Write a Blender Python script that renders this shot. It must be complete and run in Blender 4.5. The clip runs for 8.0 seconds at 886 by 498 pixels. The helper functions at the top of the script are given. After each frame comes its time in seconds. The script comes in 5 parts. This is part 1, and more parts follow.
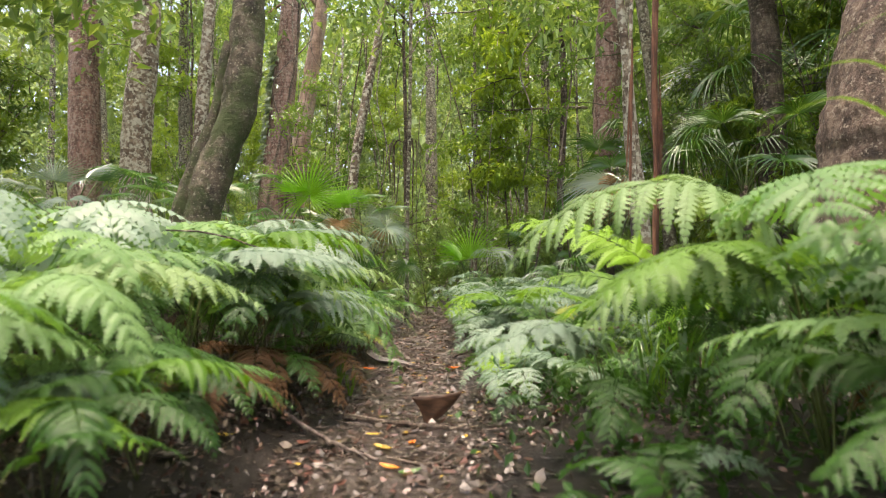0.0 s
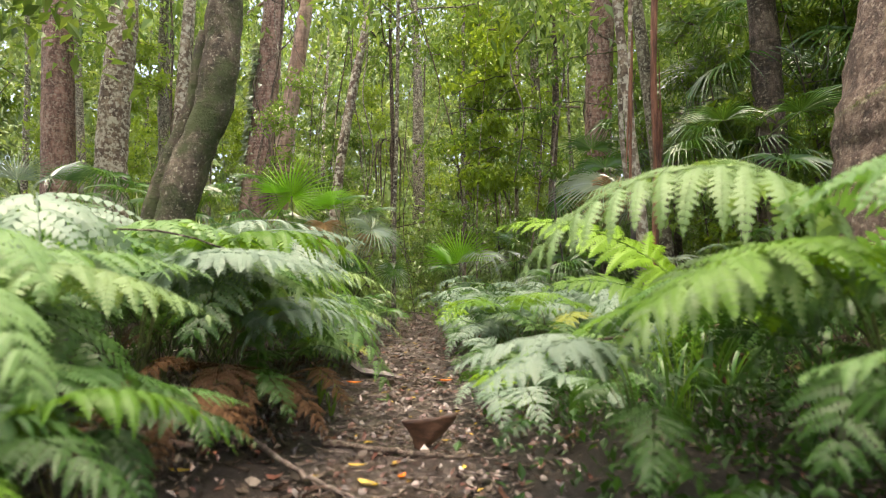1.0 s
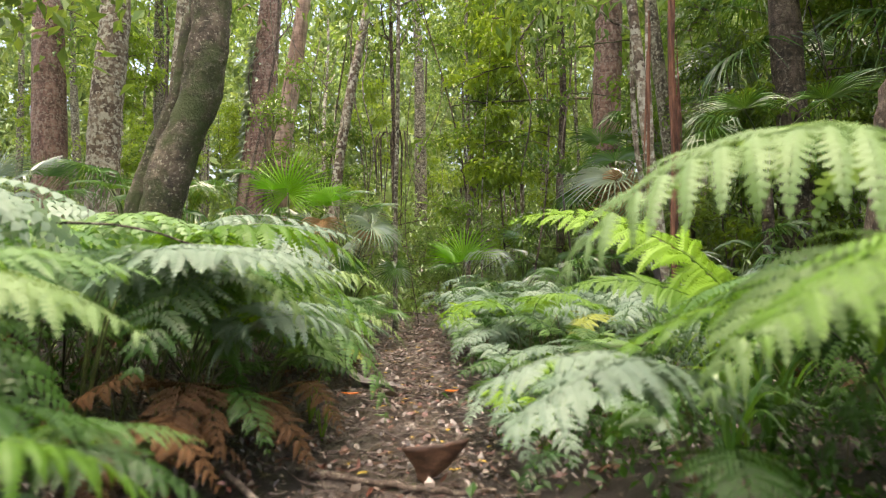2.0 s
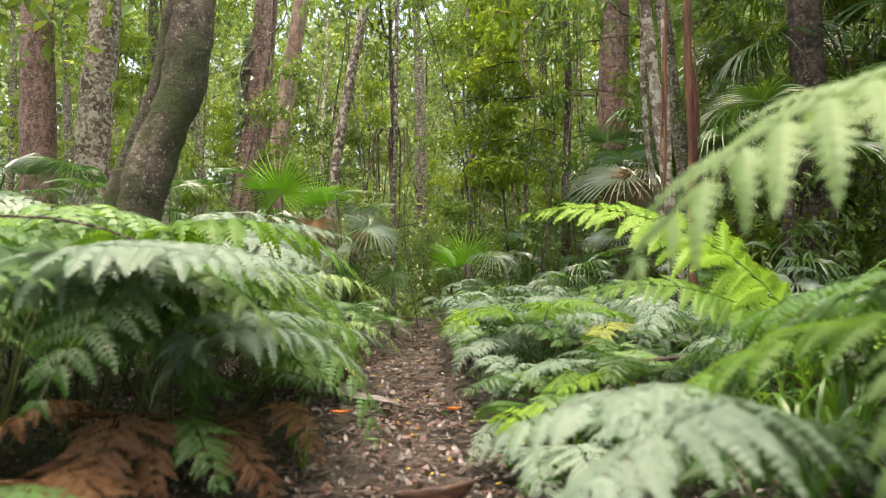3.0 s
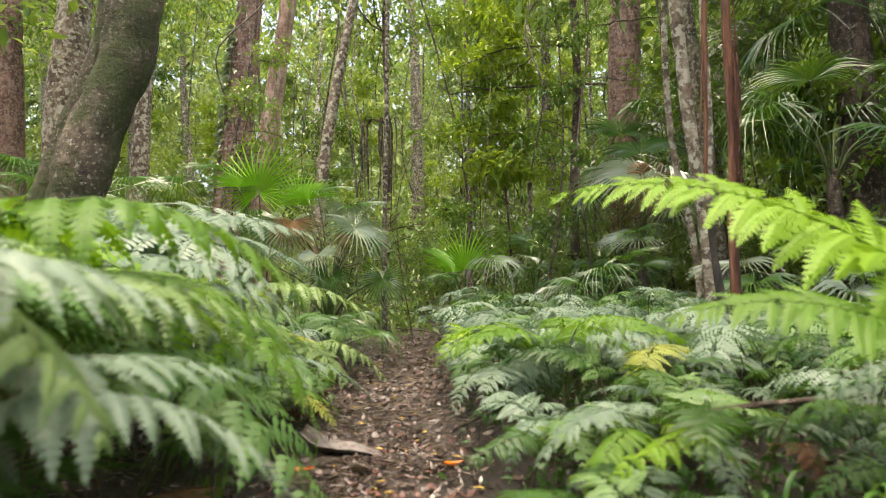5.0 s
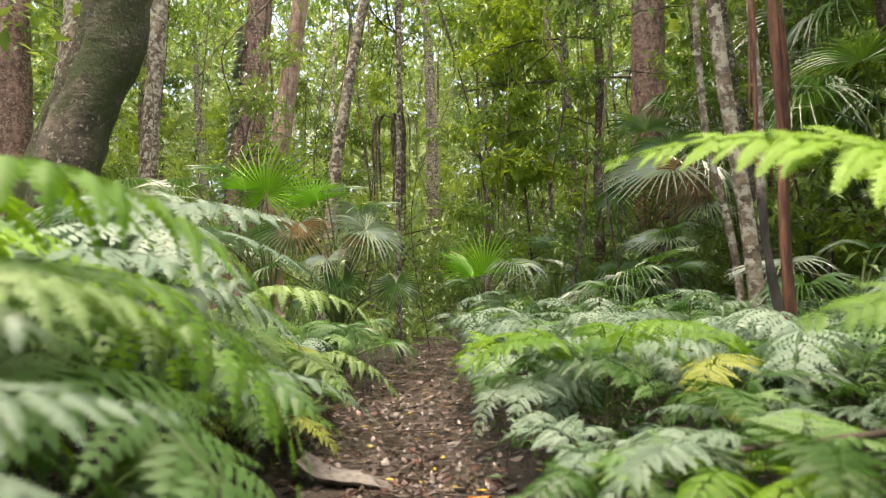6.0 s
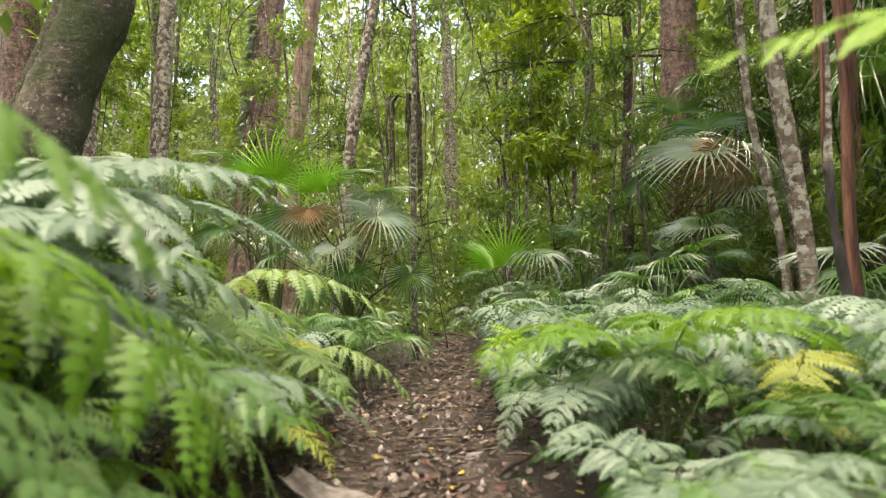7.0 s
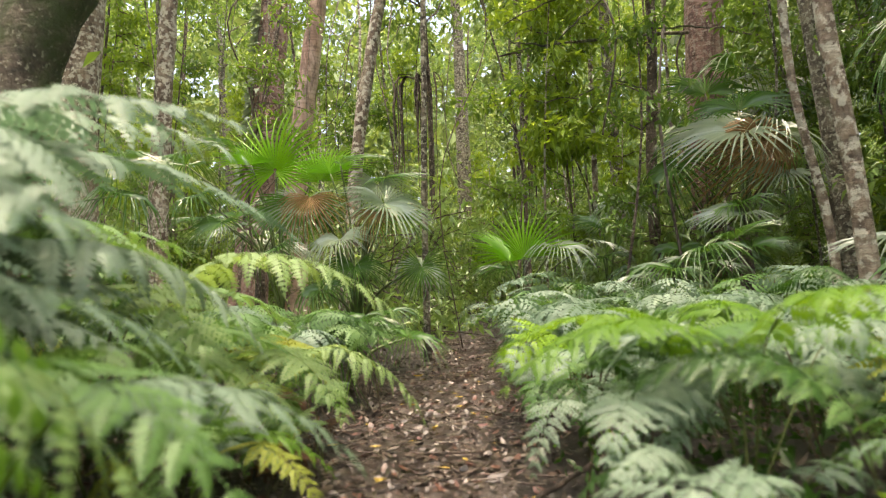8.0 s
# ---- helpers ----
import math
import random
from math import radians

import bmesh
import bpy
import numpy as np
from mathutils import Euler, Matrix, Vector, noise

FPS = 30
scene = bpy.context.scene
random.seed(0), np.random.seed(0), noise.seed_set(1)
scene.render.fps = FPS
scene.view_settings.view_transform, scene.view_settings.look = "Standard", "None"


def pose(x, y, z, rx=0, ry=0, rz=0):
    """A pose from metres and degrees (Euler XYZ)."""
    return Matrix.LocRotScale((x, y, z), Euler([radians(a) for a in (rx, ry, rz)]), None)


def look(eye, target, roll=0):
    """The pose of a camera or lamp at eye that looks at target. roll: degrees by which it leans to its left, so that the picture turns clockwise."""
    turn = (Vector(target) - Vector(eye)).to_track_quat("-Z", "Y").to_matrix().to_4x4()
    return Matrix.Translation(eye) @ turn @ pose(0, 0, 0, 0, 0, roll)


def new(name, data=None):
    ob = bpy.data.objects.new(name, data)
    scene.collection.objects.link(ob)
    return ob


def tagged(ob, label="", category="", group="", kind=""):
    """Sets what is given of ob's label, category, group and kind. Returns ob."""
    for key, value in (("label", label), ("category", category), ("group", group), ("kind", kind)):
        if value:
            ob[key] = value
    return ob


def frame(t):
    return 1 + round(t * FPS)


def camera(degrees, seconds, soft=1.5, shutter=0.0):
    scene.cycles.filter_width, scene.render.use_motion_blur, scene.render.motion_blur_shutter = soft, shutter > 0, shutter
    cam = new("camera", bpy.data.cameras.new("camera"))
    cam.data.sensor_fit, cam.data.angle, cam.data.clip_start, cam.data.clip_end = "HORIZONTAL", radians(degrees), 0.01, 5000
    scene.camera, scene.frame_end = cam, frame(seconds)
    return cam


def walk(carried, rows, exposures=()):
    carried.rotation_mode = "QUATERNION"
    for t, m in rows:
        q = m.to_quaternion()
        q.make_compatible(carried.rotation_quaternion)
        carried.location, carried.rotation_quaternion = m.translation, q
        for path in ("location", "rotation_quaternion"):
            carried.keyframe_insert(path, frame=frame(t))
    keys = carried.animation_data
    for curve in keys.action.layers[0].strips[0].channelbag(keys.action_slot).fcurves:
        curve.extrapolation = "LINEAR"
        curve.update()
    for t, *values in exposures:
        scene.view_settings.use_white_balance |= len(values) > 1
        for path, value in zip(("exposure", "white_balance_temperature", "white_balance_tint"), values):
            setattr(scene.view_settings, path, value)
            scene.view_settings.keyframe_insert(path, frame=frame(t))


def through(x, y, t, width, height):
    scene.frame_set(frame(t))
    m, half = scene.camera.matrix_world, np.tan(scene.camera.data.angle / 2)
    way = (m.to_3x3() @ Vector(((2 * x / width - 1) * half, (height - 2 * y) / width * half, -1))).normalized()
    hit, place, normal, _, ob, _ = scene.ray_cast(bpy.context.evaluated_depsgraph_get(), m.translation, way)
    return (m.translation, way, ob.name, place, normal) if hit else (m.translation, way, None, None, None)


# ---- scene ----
cam = camera(69.9, 8.0, 1.15, 0.5)
cam.data.dof.use_dof, cam.data.dof.focus_distance, cam.data.dof.aperture_fstop = True, 9.0, 2.3
METRES, EYE, TILT, LEAN, TURN = 4.0, 0.83, 2.3, 0.0, 0.0
ROWS = [
    (0.0, 0.0, 0.0, 0.0, 0.0, 0.0, 0.0),
    (0.5, -0.0058, 0.0556, -0.0028, -0.82, 0.31, -0.04),
    (1.0, -0.0089, 0.1085, -0.0035, -1.23, 0.39, 0.02),
    (1.5, -0.0116, 0.1694, -0.0042, -1.1, 0.23, 0.22),
    (3.0, -0.0092, 0.3476, -0.0113, -0.95, 0.66, 0.32),
    (3.5, -0.0081, 0.4126, -0.0096, -1.5, 0.81, -0.0),
    (4.0, -0.0045, 0.4727, -0.0088, -1.76, 0.69, -0.09),
    (5.5, 0.0002, 0.67, -0.0198, -0.49, 1.64, 1.1),
    (6.0, -0.0011, 0.732, -0.0283, 0.43, 1.96, 1.16),
    (6.5, -0.0023, 0.7999, -0.0373, 1.33, 1.87, 1.12),
    (7.0, -0.0029, 0.862, -0.0461, 2.08, 1.67, 1.19),
    (7.5, -0.0051, 0.9316, -0.0557, 2.72, 1.58, 1.37),
    (8.0, -0.0087, 0.9955, -0.0642, 3.31, 1.7, 1.77),
]
walk(cam, [(t, pose(0, 0, EYE, TILT, LEAN, TURN) @ pose(METRES * x, METRES * y, METRES * z, 90 + pitch, roll, yaw)) for t, x, y, z, yaw, pitch, roll in ROWS],
     [(0.0, 2.17, 7550, 13), (4.5, 2.18, 7650, 13), (8.0, 2.26, 7900, 12)])

# ---- world and light: bright overcast sky over a gap in the canopy ----
SUN_EL, SUN_AZ = 84.0, -160.0          # degrees; azimuth from straight ahead towards the right
world = bpy.data.worlds.new("world")
scene.world = world
world.use_nodes = True
wn = world.node_tree.nodes
wl = world.node_tree.links
sky = wn.new("ShaderNodeTexSky")
sky.sky_type = "NISHITA"
sky.sun_disc = False
sky.sun_elevation = radians(SUN_EL)
sky.sun_rotation = radians(SUN_AZ)
sky.air_density, sky.dust_density, sky.ozone_density = 1.0, 6.0, 1.0
wl.new(sky.outputs["Color"], wn["Background"].inputs["Color"])
wn["Background"].inputs["Strength"].default_value = 0.15
sun_data = bpy.data.lights.new("sun", "SUN")
sun_data.energy, sun_data.angle, sun_data.color = 1.15, radians(70), (1.0, 0.97, 0.92)
sun = new("sun", sun_data)
sun_dir = Vector((math.sin(radians(SUN_AZ)) * math.cos(radians(SUN_EL)), math.cos(radians(SUN_AZ)) * math.cos(radians(SUN_EL)), math.sin(radians(SUN_EL))))
sun.matrix_world = look(sun_dir * 60, (0, 0, 0))


# ---- materials ----
def material(name):
    m = bpy.data.materials.new(name)
    m.use_nodes = True
    nt = m.node_tree
    return m, nt, nt.nodes["Principled BSDF"]


def node(nt, kind, **inputs):
    n = nt.nodes.new(kind)
    for key, value in inputs.items():
        n.inputs[key.replace("_", " ")].default_value = value
    return n


def ramp(nt, fac, stops):
    r = nt.nodes.new("ShaderNodeValToRGB")
    el = r.color_ramp.elements
    while len(el) < len(stops):
        el.new(0.5)
    for e, (p, c) in zip(el, stops):
        e.position, e.color = p, (*c, 1)
    nt.links.new(fac, r.inputs["Fac"])
    return r.outputs["Color"]


def mixed(nt, fac, a, b, mode="MIX"):
    m = nt.nodes.new("ShaderNodeMix")
    m.data_type, m.blend_type = "RGBA", mode
    for sock, v in ((m.inputs[0], fac), (m.inputs[6], a), (m.inputs[7], b)):
        if isinstance(v, (int, float)):
            sock.default_value = v
        elif isinstance(v, tuple):
            sock.default_value = (*v, 1)
        else:
            nt.links.new(v, sock)
    return m.outputs[2]


def coords(nt, scale=(1, 1, 1)):
    tc = nt.nodes.new("ShaderNodeTexCoord")
    mp = nt.nodes.new("ShaderNodeMapping")
    mp.inputs["Scale"].default_value = scale
    nt.links.new(tc.outputs["Object"], mp.inputs["Vector"])
    return mp.outputs["Vector"]


def noisy(nt, vec, scale, detail=5.0, rough=0.6):
    n = node(nt, "ShaderNodeTexNoise", Scale=scale, Detail=detail, Roughness=rough)
    if vec is not None:
        nt.links.new(vec, n.inputs["Vector"])
    return n.outputs["Fac"]


def bumped(nt, bsdf, height, strength, distance):
    b = node(nt, "ShaderNodeBump", Strength=strength, Distance=distance)
    nt.links.new(height, b.inputs["Height"])
    nt.links.new(b.outputs["Normal"], bsdf.inputs["Normal"])


def leaf_material(name, colours, through=0.35, rough=0.42, gloss=0.5, glow=1.35, clump=0.0, own=0.45, tint=(1.15, 1.0, 0.5)):
    """A leaf: colours for the spread from plant to plant and leaf to leaf; light also comes through it."""
    m, nt, bsdf = material(name)
    oi = nt.nodes.new("ShaderNodeObjectInfo")
    geo = nt.nodes.new("ShaderNodeNewGeometry")
    blend = nt.nodes.new("ShaderNodeMath")
    blend.operation = "MULTIPLY_ADD"
    nt.links.new(geo.outputs["Random Per Island"], blend.inputs[0])
    blend.inputs[1].default_value = own
    half = nt.nodes.new("ShaderNodeMath")
    half.operation = "MULTIPLY"
    nt.links.new(oi.outputs["Random"], half.inputs[0])
    half.inputs[1].default_value = 1.0 - own
    nt.links.new(half.outputs[0], blend.inputs[2])
    col = ramp(nt, blend.outputs[0], [(i / (len(colours) - 1), c) for i, c in enumerate(colours)])
    blot = noisy(nt, coords(nt), 9.0)
    col = mixed(nt, blot, col, mixed(nt, 0.55, col, (1.2, 1.1, 0.85), "MULTIPLY"))
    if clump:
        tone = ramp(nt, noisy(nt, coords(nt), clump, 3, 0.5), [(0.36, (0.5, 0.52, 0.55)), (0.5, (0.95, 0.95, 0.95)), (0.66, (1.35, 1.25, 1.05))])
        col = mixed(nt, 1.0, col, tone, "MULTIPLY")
    nt.links.new(col, bsdf.inputs["Base Color"])
    bsdf.inputs["Roughness"].default_value = rough
    bsdf.inputs["Specular IOR Level"].default_value = gloss
    tr = nt.nodes.new("ShaderNodeBsdfTranslucent")
    nt.links.new(mixed(nt, 1.0, col, tuple(glow * c for c in tint), "MULTIPLY"), tr.inputs["Color"])
    mix = nt.nodes.new("ShaderNodeMixShader")
    mix.inputs[0].default_value = through
    nt.links.new(bsdf.outputs[0], mix.inputs[1])
    nt.links.new(tr.outputs[0], mix.inputs[2])
    nt.links.new(mix.outputs[0], nt.nodes["Material Output"].inputs["Surface"])
    return m


def bark_material(name, colours, scale=(1, 1, 0.35), size=6.0, bump=0.02, spots=None, rough=0.75, moss=0.0, bands=0.0, spot_size=3.6, spot_share=0.08):
    m, nt, bsdf = material(name)
    vec = coords(nt, scale)
    big = noisy(nt, vec, size, 6, 0.65)
    fine = noisy(nt, vec, size * 7, 6, 0.7)
    col = ramp(nt, big, [(0.38 + 0.24 * i / (len(colours) - 1), c) for i, c in enumerate(colours)])
    col = mixed(nt, fine, mixed(nt, 0.6, col, (0.45, 0.42, 0.4), "MULTIPLY"), mixed(nt, 0.5, col, (1.3, 1.3, 1.3), "MULTIPLY"))
    patch = ramp(nt, noisy(nt, vec, size * 2.6, 5, 0.65), [(0.43, (0.45, 0.43, 0.41)), (0.54, (1, 1, 1))])
    col = mixed(nt, 0.85, col, patch, "MULTIPLY")
    ring = noisy(nt, coords(nt, (0.7, 0.7, 7.0)), 2.5, 5, 0.6)
    if bands:
        dark = ramp(nt, ring, [(0.42, (1 - bands,) * 3), (0.5, (1, 1, 1))])
        col = mixed(nt, 1.0, col, dark, "MULTIPLY")
    if spots:
        sp = ramp(nt, noisy(nt, coords(nt), size * spot_size, 4, 0.6), [(0.6 - spot_share, (0, 0, 0)), (0.66 - spot_share, (0.8, 0.8, 0.8))])
        col = mixed(nt, sp, col, spots)
    if moss:
        ms = ramp(nt, noisy(nt, coords(nt), 2.2, 6, 0.7), [(0.62 - moss * 0.3, (0, 0, 0)), (0.72 - moss * 0.2, (1, 1, 1))])
        col = mixed(nt, ms, col, (0.055, 0.075, 0.02))
    nt.links.new(col, bsdf.inputs["Base Color"])
    bsdf.inputs["Roughness"].default_value = rough
    h = nt.nodes.new("ShaderNodeMath")
    h.operation = "ADD"
    nt.links.new(big, h.inputs[0])
    nt.links.new(fine, h.inputs[1])
    h2 = nt.nodes.new("ShaderNodeMath")
    h2.operation = "MULTIPLY_ADD"
    nt.links.new(ring, h2.inputs[0])
    h2.inputs[1].default_value = bands * 3
    nt.links.new(h.outputs[0], h2.inputs[2])
    bumped(nt, bsdf, h2.outputs[0], 1.0, bump)
    return m


FERN = leaf_material("fern_green", [(0.055, 0.145, 0.036), (0.095, 0.205, 0.062), (0.145, 0.265, 0.098)], 0.42, 0.52, 0.55, own=0.12, tint=(1.05, 1.0, 0.5))
FERN_LIME = leaf_material("fern_young", [(0.11, 0.24, 0.012), (0.15, 0.295, 0.018)], 0.4, 0.5, 0.4, own=0.12)
# Bluish sky sheen on the fronds is painted into this paler base.
FERN_BLUE = leaf_material("fern_sky_sheen", [(0.085, 0.155, 0.1), (0.13, 0.208, 0.148), (0.178, 0.256, 0.196)], 0.33, 0.52, 0.65, 1.2, own=0.12, tint=(0.92, 1.0, 0.8))
FERN_DEAD = leaf_material("fern_withered", [(0.05, 0.027, 0.015), (0.085, 0.045, 0.022), (0.13, 0.07, 0.033)], 0.2, 0.75, 0.2, 1.2, own=0.12)
FERN_YELLOW = leaf_material("fern_yellowing", [(0.17, 0.235, 0.045), (0.23, 0.28, 0.06)], 0.38, 0.5, 0.3, own=0.12)
# Shade under the fern banks is painted in: darkened copy of fern green.
FERN_SHADED = leaf_material("fern_shaded", [(0.014, 0.055, 0.01), (0.027, 0.085, 0.014), (0.045, 0.12, 0.02)], 0.42, 0.45, 0.5, own=0.12)
FERN_PALE = leaf_material("fern_pale", [(0.13, 0.225, 0.085), (0.18, 0.285, 0.115)], 0.4, 0.55, 0.5, own=0.12, tint=(1.05, 1.0, 0.55))
PALM = leaf_material("palm_green", [(0.035, 0.1, 0.022), (0.065, 0.16, 0.035), (0.1, 0.215, 0.05)], 0.35, 0.24, 1.0)
# Whitish sky sheen is painted into the base, under the coat's own gloss.
PALM_PALE = leaf_material("palm_sky_sheen", [(0.15, 0.22, 0.15), (0.29, 0.36, 0.285)], 0.2, 0.22, 1.0, tint=(1.0, 1.0, 0.65))
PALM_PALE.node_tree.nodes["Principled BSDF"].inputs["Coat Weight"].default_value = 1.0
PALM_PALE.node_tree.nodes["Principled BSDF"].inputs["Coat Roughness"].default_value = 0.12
PALM_LIME = leaf_material("palm_bright", [(0.12, 0.32, 0.02), (0.18, 0.4, 0.03)], 0.5, 0.34, 0.7)
PALM_DEAD = leaf_material("palm_withered", [(0.2, 0.12, 0.06), (0.3, 0.2, 0.11)], 0.2, 0.6, 0.3, 1.2)
LEAF = leaf_material("broad_leaf", [(0.05, 0.11, 0.028), (0.095, 0.185, 0.042), (0.15, 0.26, 0.06)], 0.42, 0.24, 0.9)
LEAF_LIGHT = leaf_material("broad_leaf_light", [(0.09, 0.17, 0.022), (0.15, 0.26, 0.035), (0.23, 0.36, 0.05)], 0.5, 0.33, 0.7)
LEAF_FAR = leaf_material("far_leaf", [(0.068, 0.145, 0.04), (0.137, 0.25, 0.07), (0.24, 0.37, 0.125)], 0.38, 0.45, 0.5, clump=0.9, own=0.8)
LEAF_BUSH = leaf_material("bush_leaf", [(0.08, 0.165, 0.045), (0.14, 0.25, 0.075), (0.235, 0.365, 0.13)], 0.35, 0.3, 0.9)
FERN_VIVID = leaf_material("fern_vivid", [(0.07, 0.175, 0.016), (0.11, 0.235, 0.022)], 0.46, 0.5, 0.45, own=0.12)
# Haze of distance is painted in: greyer, paler copy of the far leaf.
LEAF_HAZE = leaf_material("hazed_leaf", [(0.11, 0.185, 0.075), (0.175, 0.275, 0.12), (0.25, 0.355, 0.17)], 0.32, 0.5, 0.5, 1.2, clump=0.35, own=0.8)
GRASS = leaf_material("grass_blade", [(0.08, 0.18, 0.03), (0.13, 0.25, 0.04)], 0.4, 0.35, 0.5)
LITTER = leaf_material("fallen_leaf", [(0.014, 0.01, 0.008), (0.036, 0.026, 0.021), (0.062, 0.046, 0.038), (0.098, 0.036, 0.027), (0.05, 0.039, 0.033), (0.076, 0.06, 0.052), (0.14, 0.118, 0.102)], 0.05, 0.32, 0.6, 1.0, own=1.0)
LEAF_ORANGE = leaf_material("orange_leaf", [(0.5, 0.13, 0.01), (0.6, 0.2, 0.02)], 0.25, 0.4, 0.5, 1.1)
LEAF_YELLOW = leaf_material("yellow_leaf", [(0.4, 0.28, 0.04), (0.46, 0.35, 0.08)], 0.25, 0.45, 0.4, 1.1)
STALK = bark_material("fern_stalk", [(0.06, 0.09, 0.02), (0.12, 0.15, 0.04)], size=12, bump=0.002, rough=0.45)
STALK_DARK = bark_material("fern_stalk_dark", [(0.03, 0.02, 0.012), (0.07, 0.045, 0.02)], size=12, bump=0.002, rough=0.4)
PETIOLE = bark_material("palm_stalk", [(0.06, 0.11, 0.02), (0.12, 0.16, 0.05)], size=9, bump=0.002, rough=0.4)
BARK_DARK = bark_material("bark_mossy", [(0.055, 0.042, 0.031), (0.13, 0.1, 0.072), (0.24, 0.19, 0.14)], (1, 1, 0.7), size=4, bump=0.06, spots=(0.4, 0.37, 0.28), moss=0.65, bands=0.2, spot_size=9.0, spot_share=0.02)
BARK_RED = bark_material("bark_red", [(0.14, 0.075, 0.062), (0.25, 0.145, 0.12), (0.34, 0.22, 0.19)], size=5, bump=0.03, spots=(0.3, 0.24, 0.2), bands=0.3)
BARK_PINK = bark_material("bark_pink", [(0.36, 0.22, 0.17), (0.5, 0.34, 0.28), (0.56, 0.43, 0.37)], size=3, bump=0.012, rough=0.6, bands=0.25)
BARK_PALE = bark_material("bark_mottled", [(0.1, 0.068, 0.05), (0.22, 0.17, 0.125), (0.37, 0.335, 0.27)], (1, 1, 0.6), size=4, bump=0.035, spots=(0.45, 0.44, 0.37), bands=0.3, spot_size=2.8, spot_share=0.1)
BARK_GREY = bark_material("bark_grey", [(0.055, 0.045, 0.032), (0.135, 0.115, 0.082), (0.26, 0.235, 0.175)], (1, 1, 0.6), size=6, bump=0.035, spots=(0.33, 0.33, 0.26), bands=0.35, moss=0.15)
BARK_BROWN = bark_material("bark_brown", [(0.045, 0.032, 0.025), (0.11, 0.078, 0.058), (0.2, 0.15, 0.118)], size=6, bump=0.045, spots=(0.27, 0.23, 0.18), bands=0.35, spot_share=0.03)
BARK_RUST = bark_material("bark_rusty", [(0.075, 0.047, 0.036), (0.16, 0.105, 0.078), (0.25, 0.18, 0.14)], (1, 1, 0.7), size=7, bump=0.05, spots=(0.34, 0.28, 0.22), bands=0.12, spot_share=0.03)
BARK_PEEL = bark_material("bark_stringy_red", [(0.075, 0.028, 0.017), (0.19, 0.07, 0.038), (0.3, 0.135, 0.08)], (1, 1, 0.1), 12, 0.03)
FALLEN_BARK = bark_material("fallen_bark", [(0.07, 0.06, 0.053), (0.125, 0.112, 0.102), (0.18, 0.165, 0.152)], (0.3, 1, 1), 14, 0.004, rough=0.5)
BROWN_SHEATH = bark_material("brown_sheath", [(0.075, 0.035, 0.02), (0.13, 0.065, 0.038), (0.17, 0.095, 0.06)], (0.4, 1, 1), 10, 0.003, rough=0.5)
TWIG = bark_material("dead_twig", [(0.05, 0.035, 0.03), (0.13, 0.1, 0.085), (0.22, 0.19, 0.16)], size=14, bump=0.003)


def soil(name, colours, size, wet, bump):
    m, nt, bsdf = material(name)
    vec = coords(nt)
    big, mid, fine = noisy(nt, vec, size * 0.25, 4), noisy(nt, vec, size, 6, 0.7), noisy(nt, vec, size * 9, 5, 0.7)
    col = ramp(nt, mid, [(0.3 + 0.4 * i / (len(colours) - 1), c) for i, c in enumerate(colours)])
    col = mixed(nt, big, mixed(nt, 0.5, col, (0.6, 0.58, 0.56), "MULTIPLY"), mixed(nt, 0.5, col, (1.3, 1.25, 1.2), "MULTIPLY"))
    col = mixed(nt, fine, mixed(nt, 0.5, col, (0.5, 0.5, 0.5), "MULTIPLY"), col)
    nt.links.new(col, bsdf.inputs["Base Color"])
    r = ramp(nt, big, [(0.4, (wet,) * 3), (0.62, (0.8, 0.8, 0.8))])
    nt.links.new(r, bsdf.inputs["Roughness"])
    h = nt.nodes.new("ShaderNodeMath")
    h.operation = "ADD"
    nt.links.new(mid, h.inputs[0])
    nt.links.new(fine, h.inputs[1])
    bumped(nt, bsdf, h.outputs[0], 1.0, bump)
    return m


MUD = soil("trodden_mud", [(0.046, 0.034, 0.028), (0.1, 0.078, 0.065), (0.162, 0.135, 0.116)], 6.0, 0.12, 0.06)
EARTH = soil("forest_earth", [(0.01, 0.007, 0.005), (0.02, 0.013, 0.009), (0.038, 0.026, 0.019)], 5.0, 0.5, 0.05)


# ---- mesh helpers ----
def mesh_of(name, verts, faces, mat, smooth=True):
    me = bpy.data.meshes.new(name)
    me.from_pydata([tuple(v) for v in verts], [], [tuple(f) for f in faces])
    if smooth:
        me.shade_smooth()
    me.materials.append(mat)
    return me


def linked(name, me, parent=None, m=None, label=""):
    """An object on a mesh, under its thing or part."""
    ob = new(name, me)
    ob.parent = parent
    if m is not None:
        ob.matrix_basis = m
    if label:
        ob["label"] = label
    return ob


def thing(name, m, label, category, group=""):
    ob = new(name)
    ob.empty_display_size = 0.1
    ob.matrix_basis = m
    return tagged(ob, label, category, group)


def bent(points, n):
    """A smooth line of n points through the given ones."""
    p = np.array(points, float)
    if len(p) == 2:
        s = np.linspace(0, 1, n)[:, None]
        return p[0] * (1 - s) + p[1] * s
    q = np.vstack((2 * p[0] - p[1], p, 2 * p[-1] - p[-2]))
    out = []
    for u in np.linspace(0, len(p) - 1 - 1e-6, n):
        i = int(u)
        t = u - i
        a, b, c, d = q[i:i + 4]
        out.append(0.5 * (2 * b + (c - a) * t + (2 * a - 5 * b + 4 * c - d) * t * t + (3 * b - a - 3 * c + d) * t ** 3))
    return np.array(out)


